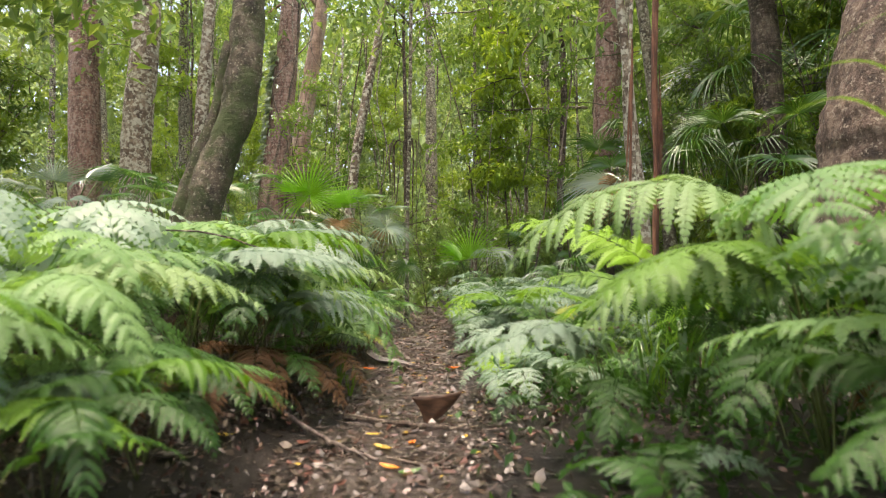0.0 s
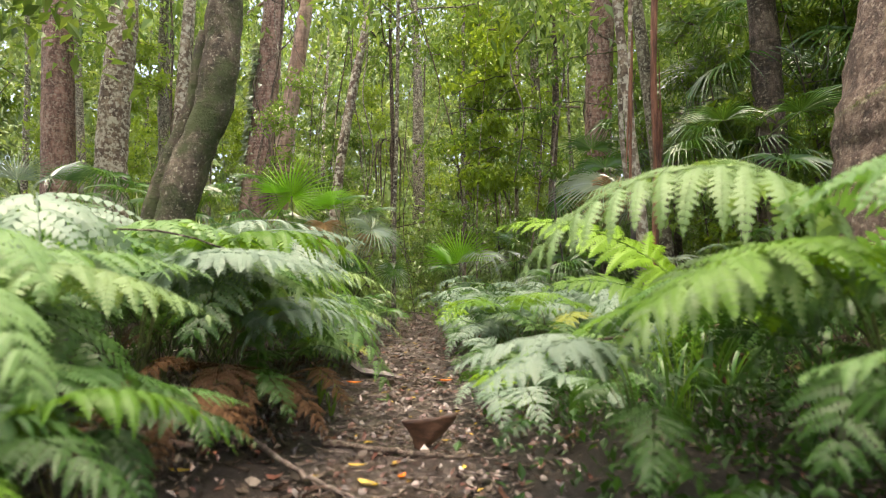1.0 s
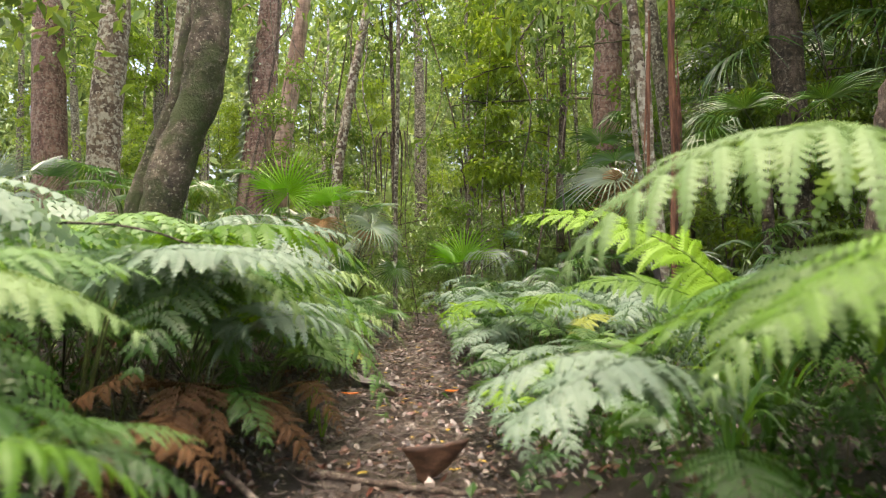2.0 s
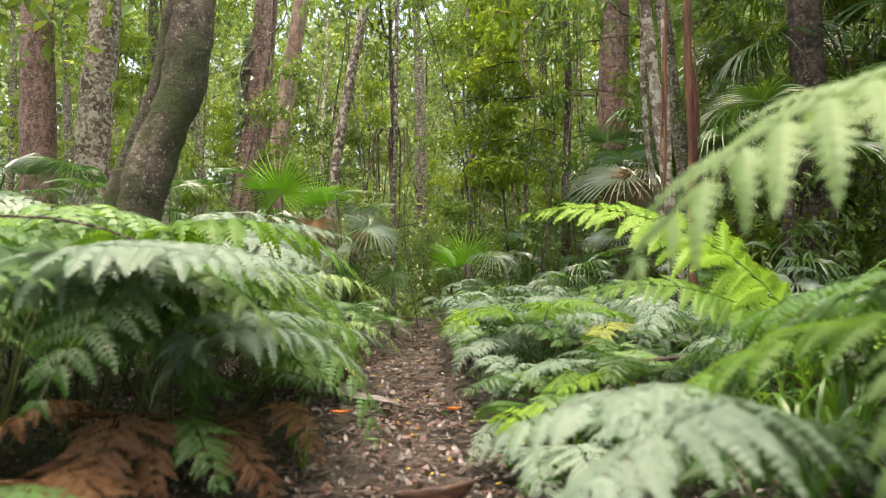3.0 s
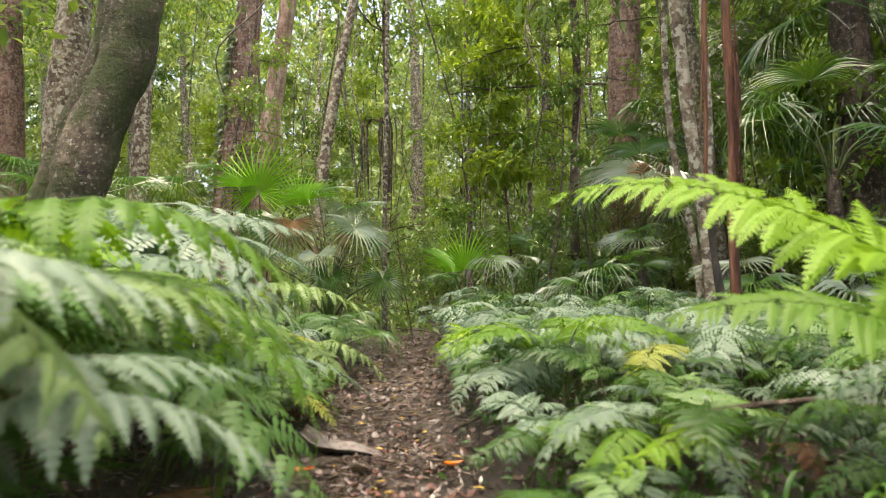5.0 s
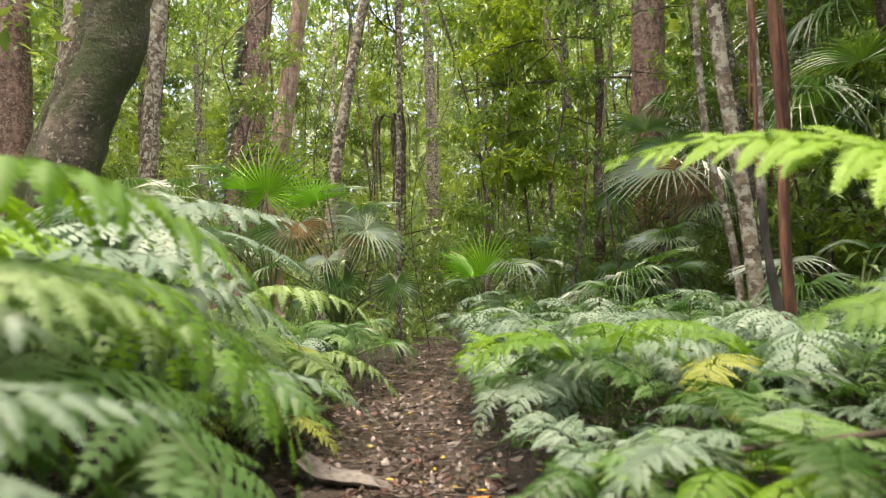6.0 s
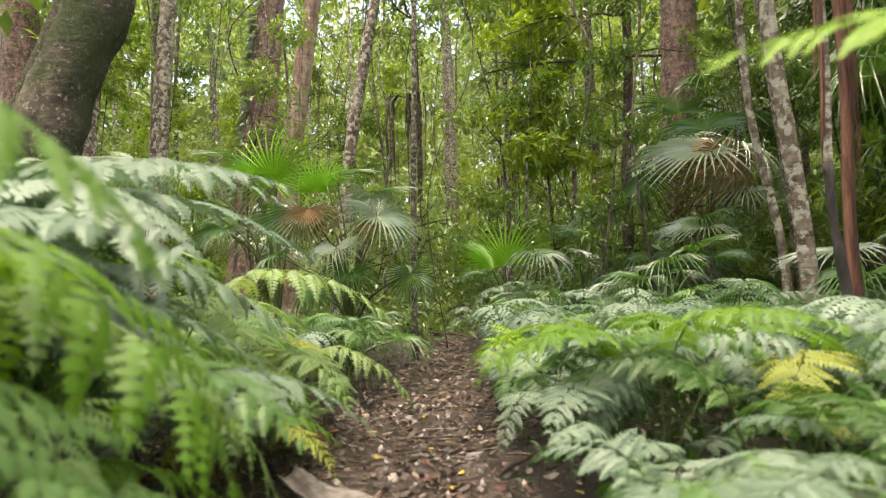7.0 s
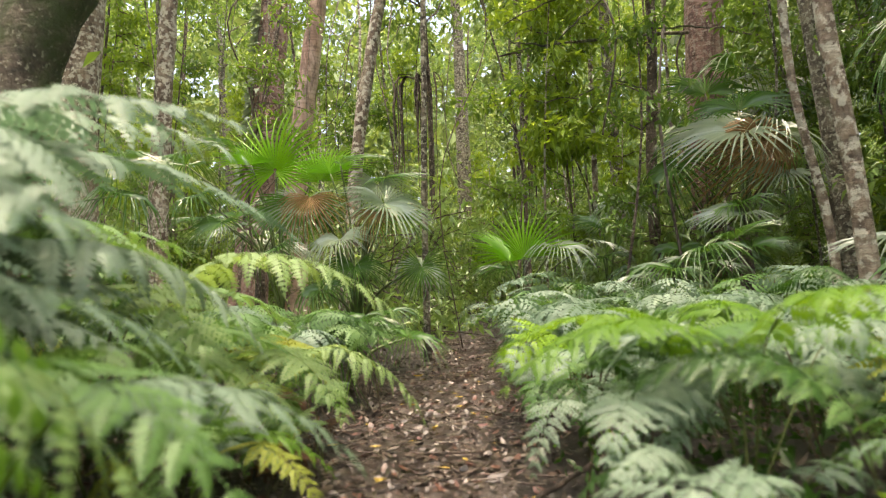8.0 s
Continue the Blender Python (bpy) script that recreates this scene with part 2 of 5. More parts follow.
def tube(line, radii, sides=8, lump=0.0, seed=0, closed=True):
    """Verts and faces of a tube along a line; lump: unevenness as a share of the radius."""
    line = np.array(line, float)
    n = len(line)
    radii = np.broadcast_to(np.array(radii, float), (n,))
    tan = np.gradient(line, axis=0)
    tan /= np.linalg.norm(tan, axis=1)[:, None] + 1e-9
    ref = np.array((0.3, 1.0, 0.1)) if abs(tan[0][2]) > 0.7 else np.array((0.1, 0.2, 1.0))
    verts, faces = [], []
    for i in range(n):
        a = np.cross(tan[i], ref)
        a /= np.linalg.norm(a)
        b = np.cross(tan[i], a)
        for k in range(sides):
            w = 2 * math.pi * k / sides
            r = radii[i]
            way = a * math.cos(w) + b * math.sin(w)
            if lump:
                at = line[i] + way * r
                r *= 1 + lump * (noise.noise(Vector(at * 2.2) + Vector((seed, 0, 0))) + 0.5 * noise.noise(Vector(at * 7) + Vector((0, seed, 0))) + 0.3 * noise.noise(Vector((at[0] * 17, at[1] * 17, at[2] * 30))))
            verts.append(line[i] + way * r)
    for i in range(n - 1):
        for k in range(sides):
            k2 = (k + 1) % sides
            faces.append((i * sides + k, i * sides + k2, (i + 1) * sides + k2, (i + 1) * sides + k))
    if closed:
        faces.append(tuple(range(sides - 1, -1, -1)))
        faces.append(tuple((n - 1) * sides + k for k in range(sides)))
    return verts, faces


def joined(pieces):
    verts, faces = [], []
    for v, f in pieces:
        k = len(verts)
        verts.extend(v)
        faces.extend([tuple(i + k for i in g) for g in f])
    return verts, faces


def leaf_cloud(at, way, size, rng, ratio=0.36, droop=0.25, fold=0.25):
    """Folded, pointed leaves, one at each place, each along its way."""
    n = len(at)
    way = way / (np.linalg.norm(way, axis=1)[:, None] + 1e-9)
    side = np.cross(way, np.array((0, 0, 1.0)) + rng.normal(0, 0.5, (n, 3)))
    side /= np.linalg.norm(side, axis=1)[:, None] + 1e-9
    up = np.cross(side, way)
    size = np.broadcast_to(size, (n,))[:, None]
    w = size * ratio * 0.5
    mid = at + way * size * 0.45
    tip = at + way * size - up * size * droop
    v = np.stack((at, mid + side * w + up * w * fold, tip, mid - side * w + up * w * fold), 1).reshape(-1, 3)
    k = np.arange(n)[:, None] * 4
    f = np.concatenate((k + np.array([[0, 1, 2]]), k + np.array([[0, 2, 3]])), 0)
    return v, f.tolist()


def ground_z(x, y):
    """Height of the ground: a shallow trodden trough between low banks."""
    d = abs(x - path_x(y))
    bank = 0.10 * min(1.0, max(0.0, (d - 0.3) / 0.7)) ** 1.5
    far = 0.012 * max(0.0, y - 12) + 0.02 * max(0.0, d - 4) ** 0.9
    far = min(far, 1.4)
    return bank + far + 0.05 * noise.noise(Vector((x * 0.7, y * 0.7, 3))) * min(1, d + 0.2) + 0.018 * noise.noise(Vector((x * 3.1, y * 3.1, 0)))


def path_x(y):
    return -0.12 - 0.03 * max(0.0, min(y, 6.0)) - 0.004 * max(0.0, min(y - 6, 6)) + 0.05 * max(0.0, y - 13)


def on_ground(x, y, rz=0.0, dz=0.0):
    return pose(x, y, ground_z(x, y) + dz, 0, 0, rz)


# ---- ground and path ----
def build_ground():
    def steps(near, far, fine):
        out, v, s = [0.0], 0.0, fine
        while v < far:
            s = fine if v < near else s * 1.25
            v += s
            out.append(v)
        return out
    half = steps(4.0, 200.0, 0.13)
    xs = [-v for v in reversed(half[1:])] + half
    ys = [-v for v in reversed(steps(1.5, 200.0, 0.3)[1:])] + steps(14.0, 200.0, 0.13)
    verts = [(x, y, ground_z(x, y)) for y in ys for x in xs]
    w = len(xs)
    faces = [(j * w + i, j * w + i + 1, (j + 1) * w + i + 1, (j + 1) * w + i) for j in range(len(ys) - 1) for i in range(w - 1)]
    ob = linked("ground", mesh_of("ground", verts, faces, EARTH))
    tagged(ob, "dark damp forest floor with leaf mould", "ground", kind="structure")
    n, verts, faces = 15, [], []
    rows_y = [-9 + 0.07 * i for i in range(356)]
    for y in rows_y:
        wob = 0.07 * noise.noise(Vector((0, y * 0.9, 5)))
        for i in range(n):
            u = -1 + 2 * i / (n - 1)
            half_w = 0.46 + 0.1 * noise.noise(Vector((4 * (u > 0), y * 1.3, 9)))
            x = path_x(y) + wob + u * half_w
            z = ground_z(x, y) + 0.014 * (1 - abs(u) ** 4) - 0.03 * abs(u) ** 6 + 0.014 * noise.noise(Vector((x * 6, y * 6, 0))) * (1 - u * u)
            verts.append((x, y, z))
    faces = [(j * n + i, j * n + i + 1, (j + 1) * n + i + 1, (j + 1) * n + i) for j in range(len(rows_y) - 1) for i in range(n - 1)]
    ob = linked("path", mesh_of("path", verts, faces, MUD))
    tagged(ob, "narrow trodden path of wet brown mud", "path", kind="structure")


build_ground()


# ---- trees ----
def branch_line(rng, start, way, length, n=6, sag=0.1):
    pts, p, d = [np.array(start, float)], np.array(start, float), np.array(way, float)
    for i in range(n):
        d = d + rng.normal(0, 0.18, 3) + np.array((0, 0, -sag if i > n / 2 else sag * 0.5))
        d /= np.linalg.norm(d)
        p = p + d * length / n
        pts.append(p)
    return np.array(pts)


def crown_leaves(rng, lines, count, size, spread, ratio=0.36):
    """Leaves along the outer halves of many branch lines."""
    at, way = [], []
    for line in lines:
        k = max(3, int(count / len(lines)))
        u = rng.uniform(0.25, 1, k) * (len(line) - 1.001)
        i = u.astype(int)
        p = line[i] + (line[i + 1] - line[i]) * (u - i)[:, None]
        at.append(p + rng.normal(0, spread, (k, 3)) * np.array((1, 1, 0.7)))
        w = rng.normal(0, 1, (k, 3)) + (line[-1] - line[0]) * 0.6
        w[:, 2] -= 0.55
        way.append(w)
    at, way = np.concatenate(at), np.concatenate(way)
    return leaf_cloud(at, way, rng.uniform(0.6, 1.15, len(at)) * size, rng, ratio)


def big_tree(points, radii, mat, label, seed, limbs=6, crown=True, lump=0.12, height=13.0, leaf=LEAF_FAR, extra=""):
    """A tall forest tree: points are the trunk's line in the world, from the ground up."""
    rng = np.random.default_rng(seed)
    base = np.array(points[0], float)
    base[2] = ground_z(base[0], base[1]) - 0.05
    root = thing("tree", Matrix.Translation(base), label, "tree", "forest trees")
    pts = [np.array(p, float) - base for p in points]
    pts[0] = np.zeros(3)
    top = pts[-1]
    lean = (pts[-1] - pts[-2]) / max(0.2, pts[-1][2] - pts[-2][2])
    while top[2] < height:
        top = top + np.array((lean[0] * 1.2, lean[1] * 1.2, 2.0)) + np.array((*rng.normal(0, 0.12, 2), 0))
        lean = lean * 0.8
        pts.append(top)
    line = bent(pts, max(20, int(height * (7 if radii[0] > 0.15 else 3.5))))
    zs = line[:, 2]
    base_r, top_r = radii
    r = base_r + (top_r - base_r) * np.clip(zs / 6, 0, 1)
    r = r * np.clip(1 - (zs - 6) / (height * 1.1), 0.25, 1)
    r = r * (1 + 0.45 * np.exp(-zs / 0.35))
    v, f = tube(line, r, 26 if base_r > 0.15 else 10 if base_r > 0.05 else 7, lump, seed)
    linked("trunk", mesh_of("trunk", v, f, mat), root)
    lines = []
    for i in range(limbs):
        k = int(len(line) * rng.uniform(0.55, 0.97))
        w = rng.uniform(0, 2 * math.pi)
        b = branch_line(rng, line[k], (math.cos(w), math.sin(w), 0.6), rng.uniform(1.6, 3.2), 7)
        v, f = tube(b, np.linspace(r[k] * 0.5, 0.012, len(b)), 7)
        linked("limb", mesh_of("limb", v, f, mat), root)
        for j in range(5):
            q = rng.integers(2, len(b))
            w2 = rng.normal(0, 1, 3)
            lines.append(branch_line(rng, b[q], w2 / np.linalg.norm(w2) + (b[-1] - b[0]) * 0.2, rng.uniform(0.7, 1.4), 4))
    if crown and lines:
        v, f = crown_leaves(rng, lines, 650, 0.24, 0.3)
        linked("crown", mesh_of("crown", v, f, leaf, False), root)
    if extra == "peel":
        for i in range(22):
            w = rng.uniform(-1.8, 1.9)
            top, low = rng.uniform(2.4, 3.6), rng.uniform(1.1, 2.5)
            out = rng.uniform(-0.005, 0.012) * (5 if i % 9 == 0 else 1)
            pts = bent([(0.044 * math.cos(w), -0.05 * abs(math.sin(w)), top), (0.047 * math.cos(w) + out, -0.066 * abs(math.sin(w)) - 0.01, (top + low) / 2), (0.042 * math.cos(w) + out * 1.6, -0.07 * abs(math.sin(w)) - 0.01, low)], 12) + np.cumsum(rng.normal(0, 0.003, (12, 3)), 0)
            v, f = ribbon(pts, rng.uniform(0.005, 0.018), rng)
            linked("bark_strip", mesh_of("bark_strip", v, f, BARK_PEEL), root, None, "red brown strip of peeling bark")
    if extra == "bough":
        z = -base[2]
        for pts, r0 in (([(2.87, 12.5, 4.16 + z), (1.71, 12.5, 4.12 + z), (0.9, 12.5, 4.08 + z), (0.45, 12.5, 4.15 + z)], 0.026), ([(2.42, 12.7, 4.85 + z), (1.8, 12.5, 4.8 + z), (1.1, 12.4, 4.66 + z), (0.4, 12.3, 4.3 + z)], 0.022),
                        ([(2.42, 12.7, 5.1 + z), (2.0, 12.5, 4.85 + z), (1.54, 12.4, 4.46 + z), (1.0, 12.4, 4.0 + z)], 0.018), ([(2.42, 12.7, 5.15 + z), (3.2, 12.5, 5.2 + z), (3.9, 12.4, 5.25 + z)], 0.02),
                        ([(2.4, 12.7, 4.3 + z), (3.2, 12.6, 4.25 + z), (3.9, 12.5, 4.0 + z)], 0.016), ([(2.4, 12.7, 3.4 + z), (1.9, 12.6, 3.55 + z), (1.2, 12.6, 3.3 + z)], 0.014)):
            b = bent([np.array(q) - np.array((base[0], base[1], 0)) for q in pts], 16) + rng.normal(0, 0.012, (16, 3))
            v, f = tube(b, np.linspace(r0, 0.008, 16), 7, 0.2, 3)
            linked("bough", mesh_of("bough", v, f, BARK_DARK), root)
    if extra == "twin":
        p = bent([(-0.38, 0.1, -0.05), (-0.26, 0.1, 0.9), (-0.04, 0.12, 1.8), (0.28, 0.12, 2.7), (0.47, 0.1, 3.6)], 30)
        v, f = tube(p, np.linspace(0.13, 0.075, 30), 20, 0.25, 12)
        linked("side_stem", mesh_of("side_stem", v, f, BARK_DARK), root, None, "slim mossy stem grown against the trunk")
    if extra == "drape":
        for i in range(20):
            w, out = rng.uniform(0, 6.28), rng.uniform(0.05, 0.24)
            low = rng.uniform(1.5, 2.7)
            pts = bent([(0, 0, 3.12), (out * math.cos(w), out * 0.5 * math.sin(w), 3.18), (out * 1.4 * math.cos(w), out * 0.6 * math.sin(w), 2.95), (out * 1.3 * math.cos(w), out * 0.6 * math.sin(w), low)], 12)
            v, f = ribbon(pts + rng.normal(0, 0.008, pts.shape), rng.uniform(0.01, 0.035), rng)
            linked("dead_frond", mesh_of("dead_frond", v, f, BARK_BROWN), root, None, "drooping dead brown frond")
    if extra == "climber":
        n = 340
        k = rng.uniform(2.6, 6.6, n)
        i = np.searchsorted(line[:, 2], k)
        w = rng.normal(-2.85, 0.4, n)
        at = line[i] + np.stack((np.cos(w), np.sin(w), 0 * w), 1) * (r[i] * 1.03)[:, None]
        way = np.stack((np.cos(w) + rng.normal(0, 0.3, n), np.sin(w) + rng.normal(0, 0.3, n), rng.normal(-0.3, 0.3, n)), 1)
        v, f = leaf_cloud(at, way, rng.uniform(0.12, 0.24, n), rng, 0.6)
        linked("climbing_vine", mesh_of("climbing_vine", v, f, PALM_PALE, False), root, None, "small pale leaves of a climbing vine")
    return root


def ribbon(pts, width, rng):
    """A thin, slightly twisted strip with a folded middle."""
    verts, faces = [], []
    turn = rng.uniform(0, 3.14)
    for i, p in enumerate(pts):
        turn += rng.normal(0, 0.15)
        half = width * 0.5 * (1 if i < len(pts) - 2 else 0.4)
        side = np.array((math.cos(turn), math.sin(turn), 0)) * half
        deep = np.array((-math.sin(turn), math.cos(turn), 0)) * half * 0.35
        verts += [p + side, p + deep, p - side, p - deep * 0.2]
    for i in range(len(pts) - 1):
        for k in range(4):
            a, c = 4 * i + k, 4 * i + (k + 1) % 4
            faces.append((a, c, c + 4, a + 4))
    return verts, faces


def grow_trees():
    big_tree([(-3.05, 7.5, 0), (-2.98, 7.5, 1.0), (-2.72, 7.5, 2.0), (-2.45, 7.5, 2.8), (-2.36, 7.5, 3.5), (-2.33, 7.5, 4.2), (-2.3, 7.5, 5.4)], (0.22, 0.175), BARK_DARK,
             "thick dark forest tree with a bent mossy lichened trunk", 1, lump=0.24, extra="twin")
    big_tree([(-4.78, 16.6, 0), (-4.5, 16.6, 3.0), (-4.3, 16.7, 5.0), (-4.1, 16.7, 7.5)], (0.36, 0.3), BARK_RED,
             "straight tree with reddish brown bark and a climbing vine", 2, lump=0.05, extra="climber")
    big_tree([(-4.62, 19.4, 0), (-4.5, 19.4, 3.8), (-4.25, 19.4, 5.8), (-3.75, 19.4, 9.2)], (0.32, 0.25), BARK_PINK,
             "smooth pinkish tree trunk, slightly leaning", 3, lump=0.07)
    big_tree([(-2.35, 14.7, 0), (-2.1, 14.7, 3.0), (-1.8, 14.7, 5.0), (-1.3, 14.7, 7.6)], (0.13, 0.1), BARK_PALE, "slim pale tree, slightly leaning", 4, 4)
    big_tree([(-0.42, 24.6, 0), (-0.45, 24.6, 5), (-0.5, 24.6, 9)], (0.26, 0.22), BARK_GREY, "straight grey forest tree behind the path", 5, 5)
    big_tree([(3.75, 14.3, 0), (3.7, 14.3, 3), (3.78, 14.3, 6)], (0.3, 0.29), BARK_RED, "stout reddish brown tree with smooth bark", 6, lump=0.05)
    big_tree([(2.4, 12.8, 0), (2.38, 12.8, 2.3), (2.45, 12.7, 4.3), (2.4, 12.7, 6)], (0.08, 0.06), BARK_BROWN, "thin dark sapling with one long mossy bough", 7, 3, extra="bough")
    big_tree([(5.2, 9.8, 0), (5.15, 9.8, 2.0), (5.08, 9.8, 4.0), (4.95, 9.8, 6.0)], (0.23, 0.2), BARK_BROWN, "dark brown tree trunk beside fan palms", 8, lump=0.1)
    big_tree([(3.85, 5.4, 0), (3.85, 5.4, 1.6), (3.9, 5.4, 2.1), (4.06, 5.4, 3.2), (4.1, 5.4, 4.5)], (0.68, 0.34), BARK_RUST, "huge brown tree swelling towards its base", 9, lump=0.14)
    big_tree([(-7.3, 15.0, 0), (-7.3, 15.0, 4), (-7.1, 15, 7)], (0.38, 0.32), BARK_PALE, "tree with flaking pale mottled bark", 10, lump=0.1)
    big_tree([(-9.0, 16.0, 0), (-9.1, 16.0, 4), (-9.2, 16, 7)], (0.42, 0.35), BARK_RED, "broad reddish brown tree trunk", 11, lump=0.08)
    big_tree([(-6.2, 15.7, 0), (-6.1, 15.7, 3.5), (-5.9, 15.7, 7)], (0.2, 0.16), BARK_PALE, "greyish tree with patchy pale bark", 12)
    big_tree([(-8.2, 20.0, 0), (-8.2, 20.0, 4), (-8.3, 20, 8)], (0.2, 0.17), BARK_GREY, "slender grey forest tree", 13, 4)
    big_tree([(-11, 31, 0), (-10.8, 31, 5), (-11.2, 31, 10)], (0.26, 0.2), BARK_GREY, "grey forked tree in the distance", 14, 4)
    big_tree([(2.98, 9.0, 0), (2.88, 9.0, 1.5), (2.74, 9.0, 2.7), (2.58, 9.0, 4.5)], (0.075, 0.06), BARK_PALE, "mottled pale tree with lichen spots", 15, 4)
    big_tree([(4.15, 11.2, 0), (4.0, 11.2, 1.6), (3.85, 11.2, 3.2), (3.65, 11.2, 5)], (0.12, 0.1), BARK_GREY, "leaning grey tree with patchy bark", 16, 4)
    big_tree([(3.25, 10.0, 0), (3.2, 10.0, 1.2), (2.95, 10.0, 2.6), (2.9, 10.0, 4)], (0.045, 0.035), BARK_PALE, "thin whitish leaning sapling", 17, 2, height=6)
    big_tree([(-0.62, 10.8, 0), (-0.6, 10.7, 2.0), (-0.57, 10.7, 3.3), (-0.55, 10.7, 6)], (0.036, 0.03), BARK_GREY, "thin grey sapling draped with dead fronds", 18, 3, height=8, extra="drape")
    big_tree([(1.75, 20.5, 0), (1.75, 20.5, 3), (1.9, 20.5, 6)], (0.12, 0.09), BARK_PALE, "thin pale stem among the undergrowth", 19, 3, height=9)
    big_tree([(3.2, 18.0, 0), (3.0, 18.0, 4), (2.9, 18, 8)], (0.14, 0.12), BARK_GREY, "slender grey forest tree", 20, 4)
    big_tree([(0.75, 15.0, 0), (0.8, 15.0, 3.5), (0.75, 15, 6)], (0.05, 0.045), BARK_GREY, "thin sapling hung with dead brown fronds", 21, 3, height=8, extra="drape")
    big_tree([(2.7, 7.95, 0), (2.67, 7.95, 1.2), (2.7, 7.95, 2.2), (2.68, 7.95, 3.3), (2.72, 7.95, 5)], (0.044, 0.04), BARK_PEEL, "slim tree with red bark peeling off in long strips", 22, 3, extra="peel")
    big_tree([(-1.2, 19.0, 0), (-1.1, 19, 4), (-1.2, 19, 8)], (0.08, 0.06), BARK_BROWN, "thin dark sapling trunk", 23, 3, height=9)
    rng = np.random.default_rng(77)
    for i in range(16):
        a = rng.uniform(-0.65, 0.65)
        d = rng.uniform(20, 34)
        x, y = d * math.sin(a), d * math.cos(a)
        lean = rng.normal(0, 0.3)
        mat, word = ((BARK_GREY, "grey"), (BARK_BROWN, "dark brown"), (BARK_PALE, "pale mottled"))[i % 3]
        r = rng.uniform(0.06, 0.16)
        big_tree([(x, y, 0), (x + lean * 0.4, y, 3), (x + lean, y, 8)], (r, r * 0.8), mat, f"slender {word} tree deep in the forest", 100 + i, 3)
    for i in range(26):
        a, d = rng.uniform(-0.5, 0.55), rng.uniform(12.5, 22)
        x, y = d * math.sin(a), d * math.cos(a)
        if abs(x - path_x(y)) < 0.7 or (x < -1.2 and y < 15):
            continue
        mat, word = ((BARK_BROWN, "dark brown"), (BARK_PALE, "pale"), (BARK_GREY, "grey"))[i % 3]
        r = rng.uniform(0.022, 0.055)
        lean = rng.normal(0, 0.35)
        big_tree([(x, y, 0), (x + lean * 0.3 + rng.normal(0, 0.08), y, 2.5), (x + lean, y, 6)], (r, r * 0.75), mat, f"thin {word} stem in the understorey", 150 + i, 2, height=8)
    for i, (x, y) in enumerate(((-5, -4), (4.5, -5), (-9, 2), (9.5, 1.5), (-2.5, -9), (8, -8), (11, 8), (-12, 8))):
        big_tree([(x, y, 0), (x + 0.1, y, 4), (x + 0.2, y, 8)], (0.28, 0.22), (BARK_BROWN, BARK_GREY)[i % 2], "tall forest tree beside the clearing", 200 + i, 6)


def sapling_mesh(seed, height, leaves, size, low=3):
    rng = np.random.default_rng(seed)
    stem = bent([(0, 0, -0.05), (rng.normal(0, 0.4), rng.normal(0, 0.4), height * 0.45), (rng.normal(0, 0.5), rng.normal(0, 0.5), height)], 14)
    lines, wood = [], []
    for i in range(16):
        k = rng.integers(low, 14)
        w = rng.uniform(0, 2 * math.pi)
        b = branch_line(rng, stem[k], (math.cos(w), math.sin(w), rng.uniform(-0.1, 0.5)), rng.uniform(0.5, 1.3) * (1.1 - 0.5 * k / 14), 6)
        wood.append(tube(b[::2], np.linspace(0.012, 0.003, len(b[::2])), 3, closed=False))
        lines.append(b)
        for j in range(2):
            q = rng.integers(1, len(b) - 1)
            w2 = rng.normal(0, 1, 3) * np.array((1, 1, 0.4))
            b2 = branch_line(rng, b[q], w2 / np.linalg.norm(w2), rng.uniform(0.25, 0.6), 4)
            wood.append(tube(b2[::2], np.linspace(0.005, 0.002, len(b2[::2])), 3, closed=False))
            lines.append(b2)
    leaf = crown_leaves(rng, lines, leaves, size, 0.08, 0.42)
    return tube(stem, np.linspace(0.022, 0.006, 14), 6), joined(wood), leaf


